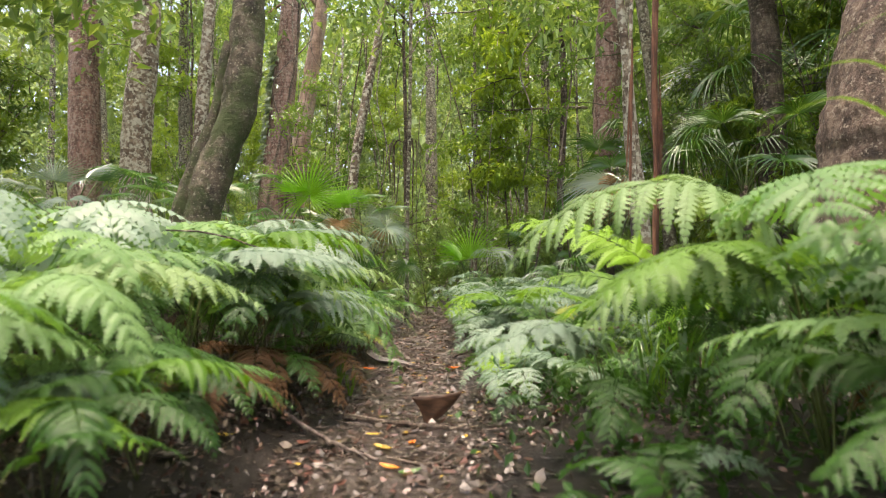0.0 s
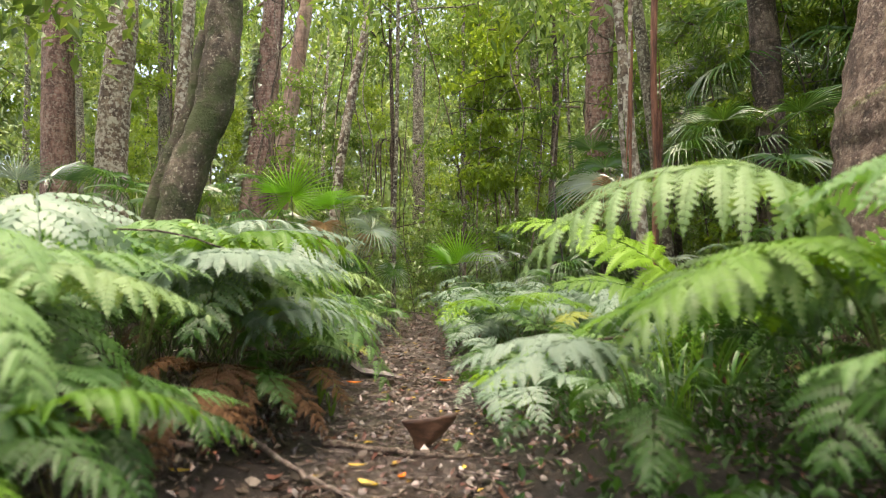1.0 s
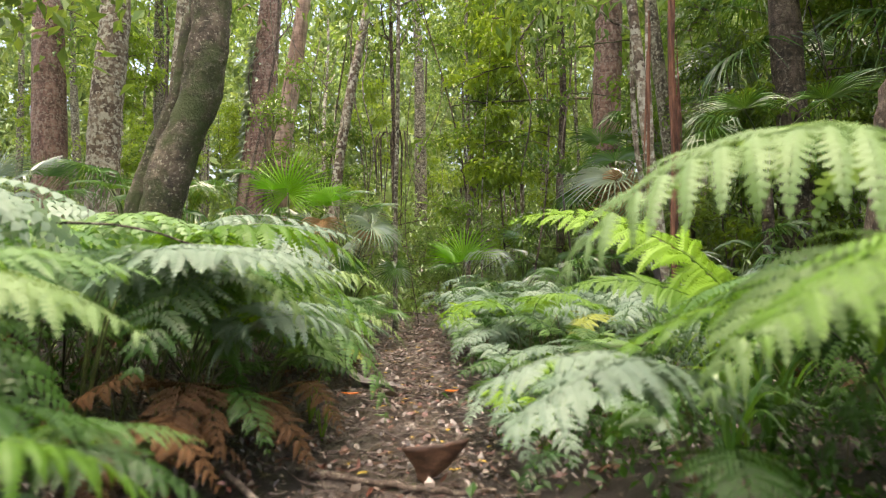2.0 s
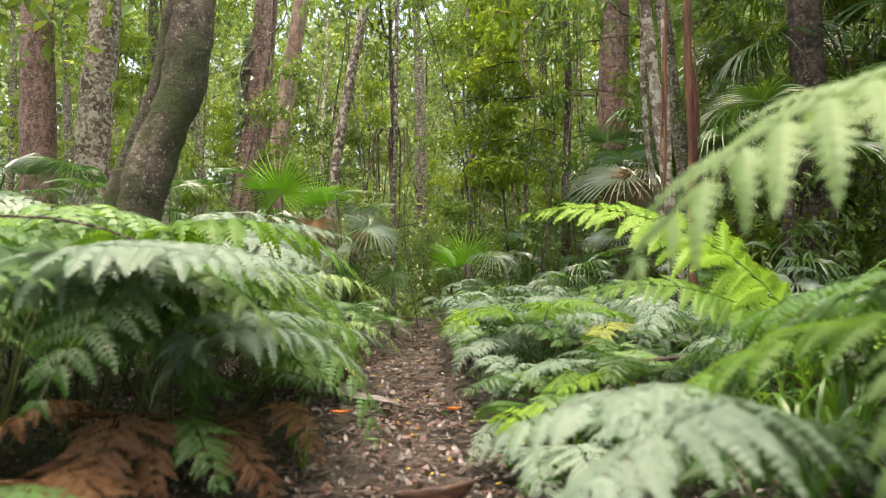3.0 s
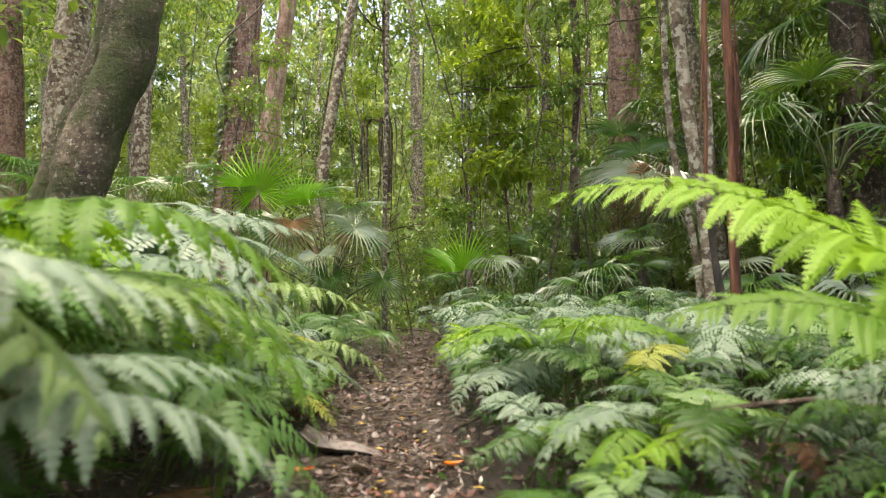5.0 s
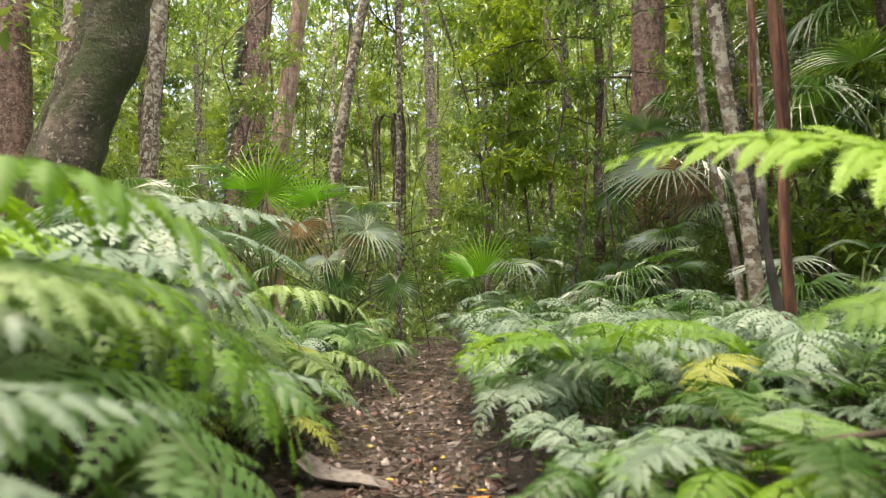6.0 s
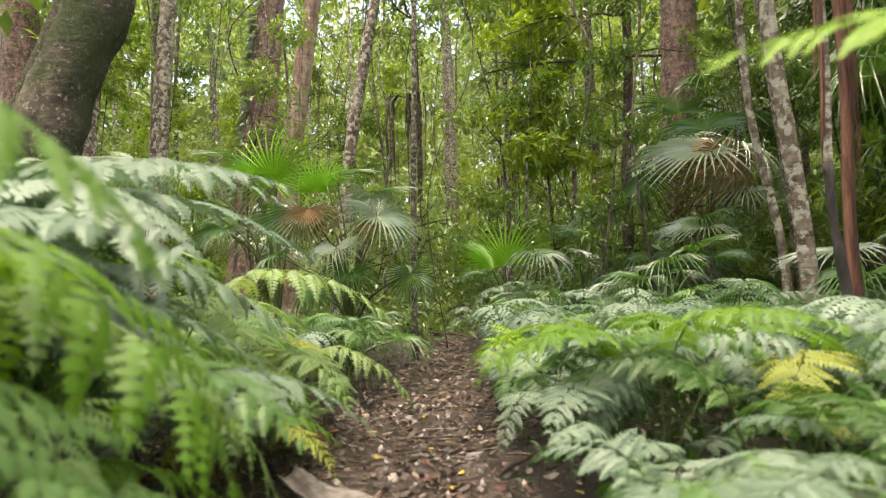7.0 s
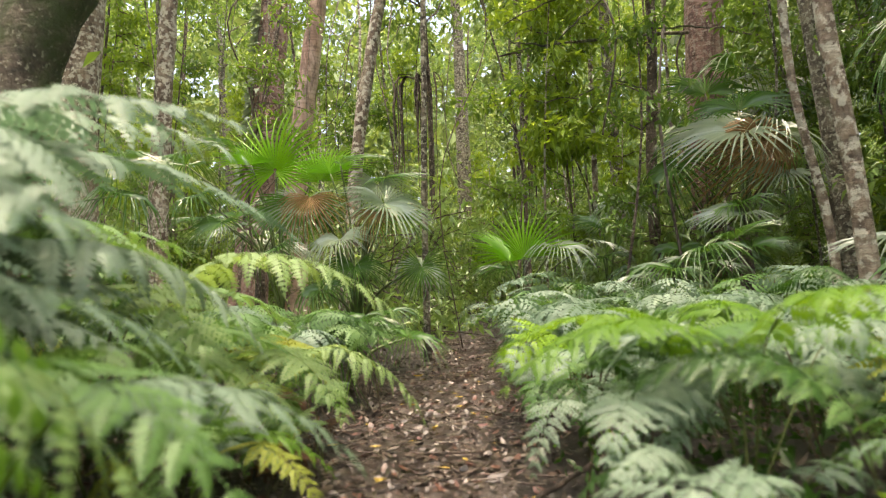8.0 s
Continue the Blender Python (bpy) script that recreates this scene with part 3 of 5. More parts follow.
def grow_saplings():
    kinds = []
    for i in range(13):
        h = (2.2, 3.6, 4.6, 5.6, 3.0, 4.2, 6.2, 1.5, 1.9, 1.3, 4.8, 5.4, 4.4)[i]
        wood, twigs, leaf = sapling_mesh(300 + i, h, 1700 if h > 3 else 900, (0.1, 0.12, 0.13, 0.14, 0.09, 0.15, 0.13, 0.13, 0.1, 0.16, 0.13, 0.16, 0.1)[i], 3 if i < 7 else 1 if i < 10 else 7)
        mat = (LEAF, LEAF_LIGHT)[i % 2] if i < 7 or i > 9 else LEAF_BUSH
        kinds.append((mesh_of("sapling_trunk", *wood, (BARK_BROWN, BARK_GREY, BARK_PALE)[i % 3]), mesh_of("sapling_twigs", *twigs, BARK_BROWN), mesh_of("sapling_crown", *leaf, mat, False), mat))
    rng = np.random.default_rng(5)

    def plant(x, y, i, s):
        trunk, twigs, crown, mat = kinds[i]
        turn = rng.uniform(0, 360)
        if -0.66 < x / y < -0.4 and 8 < y < 15.2:
            return
        tone = "dark glossy" if mat is LEAF else "greyish green" if mat is LEAF_BUSH else "light green"
        name, word = ("sapling", "leafy understorey sapling with") if i < 7 or i > 9 else ("bush", "low dense bush with")
        root = thing(name, on_ground(x, y, turn), f"{word} {tone} leaves", name, "understorey saplings" if i < 7 or i > 9 else "understorey bushes")
        root.scale = (s, s, s)
        linked("trunk", trunk, root)
        tagged(linked("branching", twigs, root), kind="stuff")
        tagged(linked("crown", crown, root), kind="stuff")

    spots = []
    while len(spots) < 175:
        low = len(spots) >= 65
        x, y = rng.uniform(-14, 14), rng.uniform(9.5, 26)
        if abs(x) > 0.62 * y or (abs(x + 0.3) < 0.9 and y < 14) or (abs(x + 0.28) < 0.45 and y < 21) or (x < -0.5 and y < 13.5):
            continue
        if any((x - a) ** 2 + (y - b) ** 2 < (0.3 if low else 0.5) for a, b in spots):
            continue
        way = x / y
        if not low and ((-0.4 < way < -0.17 and y < 18) or (0.14 < way < 0.42 and y < 14.5)):
            continue
        if low and -0.37 < way < -0.17 and y < 19.5:
            continue
        if low and y < 13.4 and -0.6 < x < 4.5:
            continue
        spots.append((x, y))
        plant(x, y, int(rng.integers(7, 10)) if low else int(rng.integers(0, 7)), rng.uniform(0.85, 1.25) * (1.25 if low else 1))
    for x, y, i in ((0.9, 12.9, 11), (1.75, 13.5, 11), (2.7, 15.8, 11), (4.5, 12.6, 10), (4.3, 10.5, 12), (-2.9, 12.4, 12), (-6.0, 12.6, 10), (5.0, 11.4, 12), (5.9, 10.3, 11), (6.1, 8.3, 6), (6.8, 9.3, 6), (7.5, 10.4, 6), (6.0, 9.4, 6)):
        plant(x, y, i, rng.uniform(0.95, 1.15))
    for x, y in ((-7.5, 10.4), (-8.6, 11.5), (6.5, 7.5), (7.2, 9.0), (6.0, 11.0), (-7.5, 6.5), (6.8, 5.0), (-9, 9.5), (-6, -2), (5.5, -2.5), (-7, 12.5), (5.2, 7.2), (5.6, 10.2), (6.2, 6.2), (7.5, 7.6), (6.4, 12.4), (7.8, 11)):
        plant(x, y, int(rng.integers(0, 7)), rng.uniform(0.85, 1.2))


def far_woods():
    """Uncountable foliage that closes the distance all round, and an added shading canopy with its gap over the path.
    """
    rng = np.random.default_rng(9)

    def cloud(name, label, mid, per, spread, size, mat, lowest=0.1):
        at = np.repeat(mid, per, 0) + rng.normal(0, 1, (len(mid) * per, 3)) * spread
        way = rng.normal(0, 1, at.shape)
        way[:, 2] -= 0.25
        keep = at[:, 2] > lowest
        v, f = leaf_cloud(at[keep], way[keep], rng.uniform(0.6, 1.3, keep.sum()) * size, rng, 0.52, 0.12)
        tagged(linked(name, mesh_of(name, v, f, mat, False)), label, "foliage", kind="stuff")

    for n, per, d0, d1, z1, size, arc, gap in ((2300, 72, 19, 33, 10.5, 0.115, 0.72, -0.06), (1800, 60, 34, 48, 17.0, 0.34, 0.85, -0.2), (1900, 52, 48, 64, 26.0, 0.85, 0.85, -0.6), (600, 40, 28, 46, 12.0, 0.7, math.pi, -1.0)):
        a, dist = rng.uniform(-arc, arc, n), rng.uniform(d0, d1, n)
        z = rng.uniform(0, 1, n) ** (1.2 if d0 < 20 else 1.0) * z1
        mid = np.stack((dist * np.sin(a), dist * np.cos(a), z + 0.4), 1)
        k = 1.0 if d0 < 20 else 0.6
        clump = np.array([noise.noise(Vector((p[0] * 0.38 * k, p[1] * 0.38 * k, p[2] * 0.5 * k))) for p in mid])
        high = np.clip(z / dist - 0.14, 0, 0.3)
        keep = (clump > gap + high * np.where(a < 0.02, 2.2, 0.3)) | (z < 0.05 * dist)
        # All but the nearest layer carry the painted haze.
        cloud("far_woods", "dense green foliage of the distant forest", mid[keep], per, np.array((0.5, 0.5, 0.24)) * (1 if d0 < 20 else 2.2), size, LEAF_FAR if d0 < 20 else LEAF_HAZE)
    x, y = rng.uniform(-16, 16, 2400), rng.uniform(-10, 30, 2400)
    keep = (np.abs(x + 0.3) > 3.4) | (y > 13) | (y < -3.5)
    keep &= np.abs(x + 0.2) > 0.9
    low = [(p, q, ground_z(p, q) + 0.12) for p, q in zip(x[keep], y[keep])]
    cloud("undergrowth", "low leafy undergrowth covering the forest floor", np.array(low), 34, np.array((0.35, 0.35, 0.22)), 0.09, LEAF_BUSH)
    x, y = rng.uniform(-3.6, 3.6, 1500), rng.uniform(-2, 10, 1500)
    off = np.abs(x - np.array([path_x(q) for q in y]))
    low = np.array([(p, q, ground_z(p, q) + 0.03) for p, q in zip(x, y)])
    brown = (off > 0.6) & ((x > -2.2) & (x < 0) | (rng.uniform(0, 1, 1500) < np.where(x > 0, 0.08, 0.4)))
    cloud("dead_fern_litter", "brown dead fern leaflets heaped under the ferns", low[brown], 60, np.array((0.16, 0.16, 0.035)), 0.036, LITTER, 0.0)
    wide = np.stack((rng.uniform(-11, 11, 2600), rng.uniform(-9, 17, 2600)), 1)
    wide = np.array([(p, q, ground_z(p, q) + 0.02) for p, q in wide if abs(p - path_x(q)) > 1.6])
    cloud("leaf_mould", "dead brown leaves strewn over the forest floor", wide, 11, np.array((0.25, 0.25, 0.015)), 0.06, LITTER, 0.0)
    # Ground cover takes the fern green that is darkened as in shade.
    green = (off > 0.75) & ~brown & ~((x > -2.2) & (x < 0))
    cloud("ground_cover", "low dark green leaves covering the soil under ferns", low[green], 44, np.array((0.17, 0.17, 0.07)), 0.06, FERN_SHADED, 0.0)
    # Canopy added to shade the woods; its gap lets skylight onto the path.
    x, y, z = rng.uniform(-22, 22, 1300), rng.uniform(-14, 42, 1300), rng.uniform(9.5, 15, 1300)
    open_sky = (x > -6.4) & (x < np.where(y < 8, 1.2, 4.0)) & (y > -6) & (y < np.where(x < 2.5, 34.0, 24.0))
    mid = np.stack((x, y, z + 0.12 * np.maximum(0, y - 16)), 1)[~open_sky]
    # Lower leaf masses added right and left to darken both sides.
    x, y, z = rng.uniform(4.6, 12, 420), rng.uniform(3.0, 17, 420), rng.uniform(5.6, 9.0, 420)
    mid = np.concatenate((mid, np.stack((x, y, z), 1)))
    x, y, z = rng.uniform(-13, -5.6, 260), rng.uniform(4.0, 13, 260), rng.uniform(5.0, 8.5, 260)
    mid = np.concatenate((mid, np.stack((x, y, z), 1)))
    cloud("high_canopy", "leafy canopy added overhead to shade the forest", mid, 20, np.array((0.8, 0.8, 0.4)), 0.34, LEAF_FAR)


grow_trees()
grow_saplings()
far_woods()


# ---- fan palms ----
def fan_mesh(seed, radius, segments=34, spread=290, droop=0.25, mat=PALM, fold=0.95):
    """A fan blade: pleated segments from one hub, free in the outer half."""
    rng = np.random.default_rng(seed)
    verts, faces = [], []
    step = radians(spread) / segments
    for i in range(segments):
        w = -radians(spread) / 2 + step * (i + 0.5)
        way = np.array((math.cos(w), math.sin(w), 0))
        side = np.array((-math.sin(w), math.cos(w), 0))
        length = radius * (0.78 + 0.22 * math.cos(w * 0.6)) * rng.uniform(0.92, 1.05)
        hang = droop * rng.uniform(0.7, 1.9)
        twist = rng.normal(0, 0.45)
        k = len(verts)
        for s, half in ((0.03, 1.0), (0.3, 1.0), (0.48, 0.86), (0.7, 0.6), (0.88, 0.28), (1.0, 0.03)):
            r = length * s
            wide = min(r, length * 0.25) * step * 0.52 * half
            z = 0.12 * radius * math.sin(min(s, 0.5) * math.pi) - hang * radius * max(0, s - 0.35) ** 2 * 2
            mid = way * r + np.array((0, 0, z))
            lift = wide * fold
            skew = wide * twist * s
            verts += [mid + side * wide - np.array((0, 0, lift - skew)), mid + np.array((0, 0, lift * 0.6)), mid - side * wide - np.array((0, 0, lift + skew))]
        for j in range(5):
            a = k + 3 * j
            faces += [(a, a + 1, a + 4, a + 3), (a + 1, a + 2, a + 5, a + 4)]
    return mesh_of("fan", verts, faces, mat, False)


FANS = {}
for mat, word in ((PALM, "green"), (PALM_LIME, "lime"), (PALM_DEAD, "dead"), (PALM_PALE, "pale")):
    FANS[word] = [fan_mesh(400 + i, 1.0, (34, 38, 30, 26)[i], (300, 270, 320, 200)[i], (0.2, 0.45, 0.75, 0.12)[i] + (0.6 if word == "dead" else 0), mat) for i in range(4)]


def palm(x, y, fronds, label, stem=0.25, seed=0):
    """A young fan palm. fronds: the hub in the world, the radius, the way the fan faces (heading and tilt in degrees), tint and shape."""
    rng = np.random.default_rng(seed)
    z0 = ground_z(x, y)
    root = thing("fan_palm", pose(x, y, z0), label, "palm", "fan palms")
    line = bent([(0, 0, -0.05), (0.02, 0, stem * 0.5), (0, 0.01, stem)], 8)
    v, f = tube(line, np.linspace(0.1, 0.06, 8), 10, 0.3, seed)
    linked("stem", mesh_of("stem", v, f, BARK_BROWN), root)
    for (hx, hy, hz), radius, heading, tilt, word, shape, *roll in fronds:
        hub = np.array((hx - x, hy - y, hz - z0))
        mid = np.array((hub[0] * 0.35, hub[1] * 0.35, stem + (hub[2] - stem) * 0.62)) if hub[2] > stem else np.array((hub[0] * 0.5, hub[1] * 0.5, stem + 0.25))
        pet = bent([(0, 0, stem * 0.9), mid, hub], 10)
        v, f = tube(pet, np.linspace(0.016, 0.009, 10), 6)
        stalk = linked("petiole", mesh_of("petiole", v, f, PETIOLE), root)
        turn = Matrix.Translation(hub) @ Euler((0, radians(-tilt), radians(heading))).to_matrix().to_4x4() @ Matrix.Rotation(radians(rng.uniform(-12, 12) + (roll[0] if roll else 0)), 4, "X") @ Matrix.Scale(radius, 4)
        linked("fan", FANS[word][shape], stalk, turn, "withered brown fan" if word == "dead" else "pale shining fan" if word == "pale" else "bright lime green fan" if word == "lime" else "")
    return root


def wild_palm(x, y, seed, tall, count, radius, label):
    rng = np.random.default_rng(seed)
    z0 = ground_z(x, y)
    fronds = []
    for i in range(count):
        w = 360 * i / count + rng.uniform(-20, 20)
        up = rng.uniform(-0.3, 1.0)
        reach = rng.uniform(0.5, 0.95) * radius * 1.3
        hub = (x + reach * math.cos(radians(w)), y + reach * math.sin(radians(w)), z0 + tall + radius * 0.9 * up)
        fronds.append((hub, radius * rng.uniform(0.8, 1.1), w, 35 * up - 15, "dead" if up < -0.2 and i == 3 else "pale" if up < 0.35 and i % 2 else "green", int(rng.integers(0, 3))))
    return palm(x, y, fronds, label, max(0.2, tall - 0.3), seed)


def grow_palms():
    palm(-1.25, 10.2, [((-0.88, 9.7, 1.45), 0.48, -10, -12, "green", 1), ((-0.86, 9.52, 1.54), 0.56, -38, -42, "pale", 0), ((-1.69, 9.9, 1.6), 0.5, -92, -48, "pale", 0), ((-0.55, 9.6, 0.98), 0.36, -80, -72, "green", 0), ((-1.01, 10.1, 1.81), 0.46, -85, -60, "pale", 1), ((-1.68, 10.5, 1.94), 0.52, 92, 72, "lime", 3), ((-1.3, 9.7, 1.25), 0.45, -90, -30, "pale", 1), ((-0.92, 9.42, 1.46), 0.3, -95, -68, "dead", 3), ((-1.58, 9.72, 1.66), 0.46, -84, -72, "dead", 3), ((-1.75, 9.9, 1.65), 0.52, -95, -62, "green", 3),
                       ((-0.95, 10.2, 1.85), 0.46, 15, 10, "green", 0), ((-0.58, 9.9, 0.98), 0.4, -35, -35, "pale", 2), ((-1.52, 10.3, 1.98), 0.5, 95, 45, "lime", 3),
                       ((-1.35, 10.0, 2.0), 0.5, 20, 12, "green", 3), ((-1.95, 10.0, 1.2), 0.45, 200, -30, "green", 1), ((-1.15, 9.6, 1.0), 0.42, -80, -45, "green", 1),
                       ((-0.9, 10.5, 1.5), 0.45, 40, 20, "green", 1), ((-1.5, 9.8, 0.8), 0.4, -120, -30, "green", 2)], "clump of young fan palm with withered brown fans", 0.3, 1)
    palm(-2.35, 11.3, [((-2.35, 11.1, 2.2), 0.85, 88, 78, "lime", 0), ((-2.85, 11.2, 2.5), 0.62, 178, 6, "green", 3), ((-1.95, 11.2, 2.1), 0.6, 30, 30, "lime", 3), ((-2.6, 11.0, 2.25), 0.55, 125, 45, "lime", 3),
                       ((-3.5, 11.3, 2.35), 0.65, 180, -8, "green", 1), ((-2.2, 10.9, 1.7), 0.55, -80, -40, "green", 3), ((-2.9, 10.9, 1.6), 0.5, -120, -40, "green", 3), ((-3.2, 11.0, 1.9), 0.5, 200, -20, "green", 2)],
         "young fan palm with bright upright fans", 0.5, 2)
    palm(0.5, 12.0, [((0.5, 11.6, 1.12), 0.82, 92, 62, "lime", 3), ((0.32, 11.5, 1.08), 0.6, 150, 45, "lime", 3), ((0.9, 11.7, 1.25), 0.6, -40, -16, "pale", 1), ((1.35, 11.9, 1.3), 0.5, -20, -16, "pale", 3), ((0.3, 12.2, 1.0), 0.5, 170, 5, "green", 1)],
         "low fan palm with one bright lime fan", 0.25, 3)
    palm(3.1, 12.8, [((2.95, 12.3, 2.75), 0.85, 195, -5, "green", 1), ((2.6, 12.4, 2.3), 0.8, 215, -45, "green", 2), ((3.25, 12.3, 2.5), 0.6, -60, -80, "dead", 2),
                     ((3.6, 12.4, 2.3), 0.75, -20, -25, "green", 2), ((2.0, 12.4, 1.75), 0.6, 170, 25, "green", 1), ((3.2, 12.9, 3.4), 0.8, 90, 40, "green", 0),
                     ((3.9, 12.6, 3.2), 0.8, 20, 15, "green", 1), ((2.5, 12.2, 1.2), 0.6, 220, -20, "green", 2), ((3.1, 12.1, 1.1), 0.6, -70, -30, "green", 1)],
         "large fan palm with shining spread fans and dead ones hanging", 1.4, 4)
    palm(3.0, 11.4, [((2.95, 11.1, 2.43), 1.05, 180, -20, "pale", 3, -35), ((2.85, 11.0, 1.5), 0.65, 190, -14, "pale", 3, -20), ((3.4, 11.2, 2.0), 0.65, 200, -25, "pale", 3, -35), ((3.05, 11.0, 2.35), 0.65, -95, -80, "dead", 2), ((3.2, 11.05, 2.3), 0.6, -70, -78, "dead", 3), ((3.2, 11.2, 2.45), 0.85, 10, -20, "pale", 1), ((2.85, 11.1, 1.6), 0.6, 190, -20, "green", 1), ((3.1, 11.6, 2.8), 0.8, 80, 30, "green", 0)],
         "fan palm with shining pale fans and dead fans hanging", 1.2, 21)
    palm(1.6, 12.2, [((1.5, 11.9, 1.1), 0.5, 240, -10, "green", 1), ((1.75, 11.8, 1.75), 0.5, 200, -20, "pale", 1, -30), ((1.85, 11.8, 0.9), 0.5, -50, -30, "green", 2), ((1.55, 12.1, 1.5), 0.5, 120, 30, "green", 0)], "small dark green fan palm", 0.2, 5)
    wild_palm(4.4, 9.2, 6, 2.3, 8, 0.8, "dark fan palm beside a tree trunk")
    wild_palm(6.5, 11.0, 7, 4.5, 14, 1.45, "tall dark fan palm with drooping fans")
    wild_palm(5.0, 13.2, 8, 3.4, 9, 0.95, "fan palm under the trees")
    palm(-5.3, 8.9, [((-5.3, 8.6, 2.1), 0.55, 100, 55, "pale", 3), ((-4.8, 8.5, 2.1), 0.42, 60, 40, "pale", 0), ((-5.7, 8.6, 2.0), 0.5, 170, 20, "pale", 1), ((-5.0, 8.4, 1.8), 0.45, -70, -20, "pale", 1),
                      ((-5.5, 8.4, 1.7), 0.5, -110, -25, "green", 1), ((-4.6, 8.8, 1.9), 0.45, 10, 5, "green", 1), ((-5.9, 9.0, 1.9), 0.5, 190, 0, "green", 0), ((-5.1, 9.3, 2.2), 0.5, 80, 45, "green", 3)],
         "fan palm with pale shining fans", 0.6, 9)
    wild_palm(-4.3, 9.8, 10, 1.7, 7, 0.65, "young fan palm in the undergrowth")
    wild_palm(-3.3, 13.2, 11, 1.5, 7, 0.6, "young fan palm in the undergrowth")
    wild_palm(3.9, 9.0, 12, 0.8, 7, 0.6, "low fan palm among ferns")
    wild_palm(2.2, 10.6, 13, 0.6, 7, 0.55, "low fan palm among ferns")
    wild_palm(-0.95, 8.6, 14, 0.35, 6, 0.35, "small seedling fan palm beside the path")
    wild_palm(7.5, 17.5, 16, 4.2, 9, 1.1, "tall fan palm deep among the trees")
    wild_palm(7.0, 12.9, 15, 2.6, 8, 0.9, "fan palm under the trees")


grow_palms()


# ---- ferns ----
def pinna(base, d, nrm, pl, cnt, hang, hw, rng, lobed, verts, faces):
    """One triangular leaflet of a frond: overlapping toothed lobes on both sides of a midrib that bends down to a fine tip."""
    p, mids = base.copy(), [base]
    for j in range(cnt):
        v = (j + 0.5) / cnt
        th = hang * (0.12 + v ** 1.2)
        dd = d * math.cos(th) - np.array((0, 0, math.sin(th)))
        dd /= np.linalg.norm(dd)
        p = p + dd * pl / cnt
        if j in (cnt // 2, cnt - 1):
            mids.append(p)
        face = nrm - dd * (nrm @ dd)
        face /= np.linalg.norm(face) + 1e-9
        across = np.cross(face, dd)
        ql0 = hw * pl * (1 - v) ** 0.8 * (0.72 + 0.28 * min(1, v * 5)) + 0.004
        w = pl / cnt * (0.56 if lobed == 1 else 0.48)
        for side in (-1, 1):
            ql = ql0 * rng.uniform(0.8, 1.15)
            ax = across * side * 0.9 + dd * 0.4 - face * rng.uniform(0.02, 0.22)
            ax /= np.linalg.norm(ax)
            sd = np.cross(face, ax)
            b = len(verts)
            if lobed:
                out = ((0.0, 0.4), (0.3, 0.95), (0.37, 0.68), (0.66, 0.62), (1.0, 0.0)) if lobed == 2 else ((0.0, 1.0), (0.32, 0.88), (0.39, 0.62), (0.68, 0.5), (1.0, 0.0))
                for hx, hy in out:
                    verts.append(p + ax * ql * hx + sd * w * hy - face * (ql * 0.16 * hx * hx + w * 0.16 * hy))
                for hx, hy in out[:-1]:
                    verts.append(p + ax * ql * hx - sd * w * hy - face * (ql * 0.16 * hx * hx + w * 0.16 * hy))
                verts.append(p)
                faces.append((b + 9, *range(b, b + 5)))
                faces.append((b + 9, b + 4, *range(b + 8, b + 4, -1)))
            else:
                for hx, hy in ((0.0, 0.4), (0.38, 0.95), (1.0, 0.0), (0.38, -0.95), (0.0, -0.4)):
                    verts.append(p + ax * ql * hx + sd * w * hy - face * ql * 0.2 * hx * hx)
                faces.append(tuple(range(b, b + 5)))
    b = len(verts)
    tip = p + dd * pl / cnt * 1.2
    verts += [p + across * 0.004, tip, p - across * 0.004]
    faces.append((b, b + 1, b + 2))
    return mids


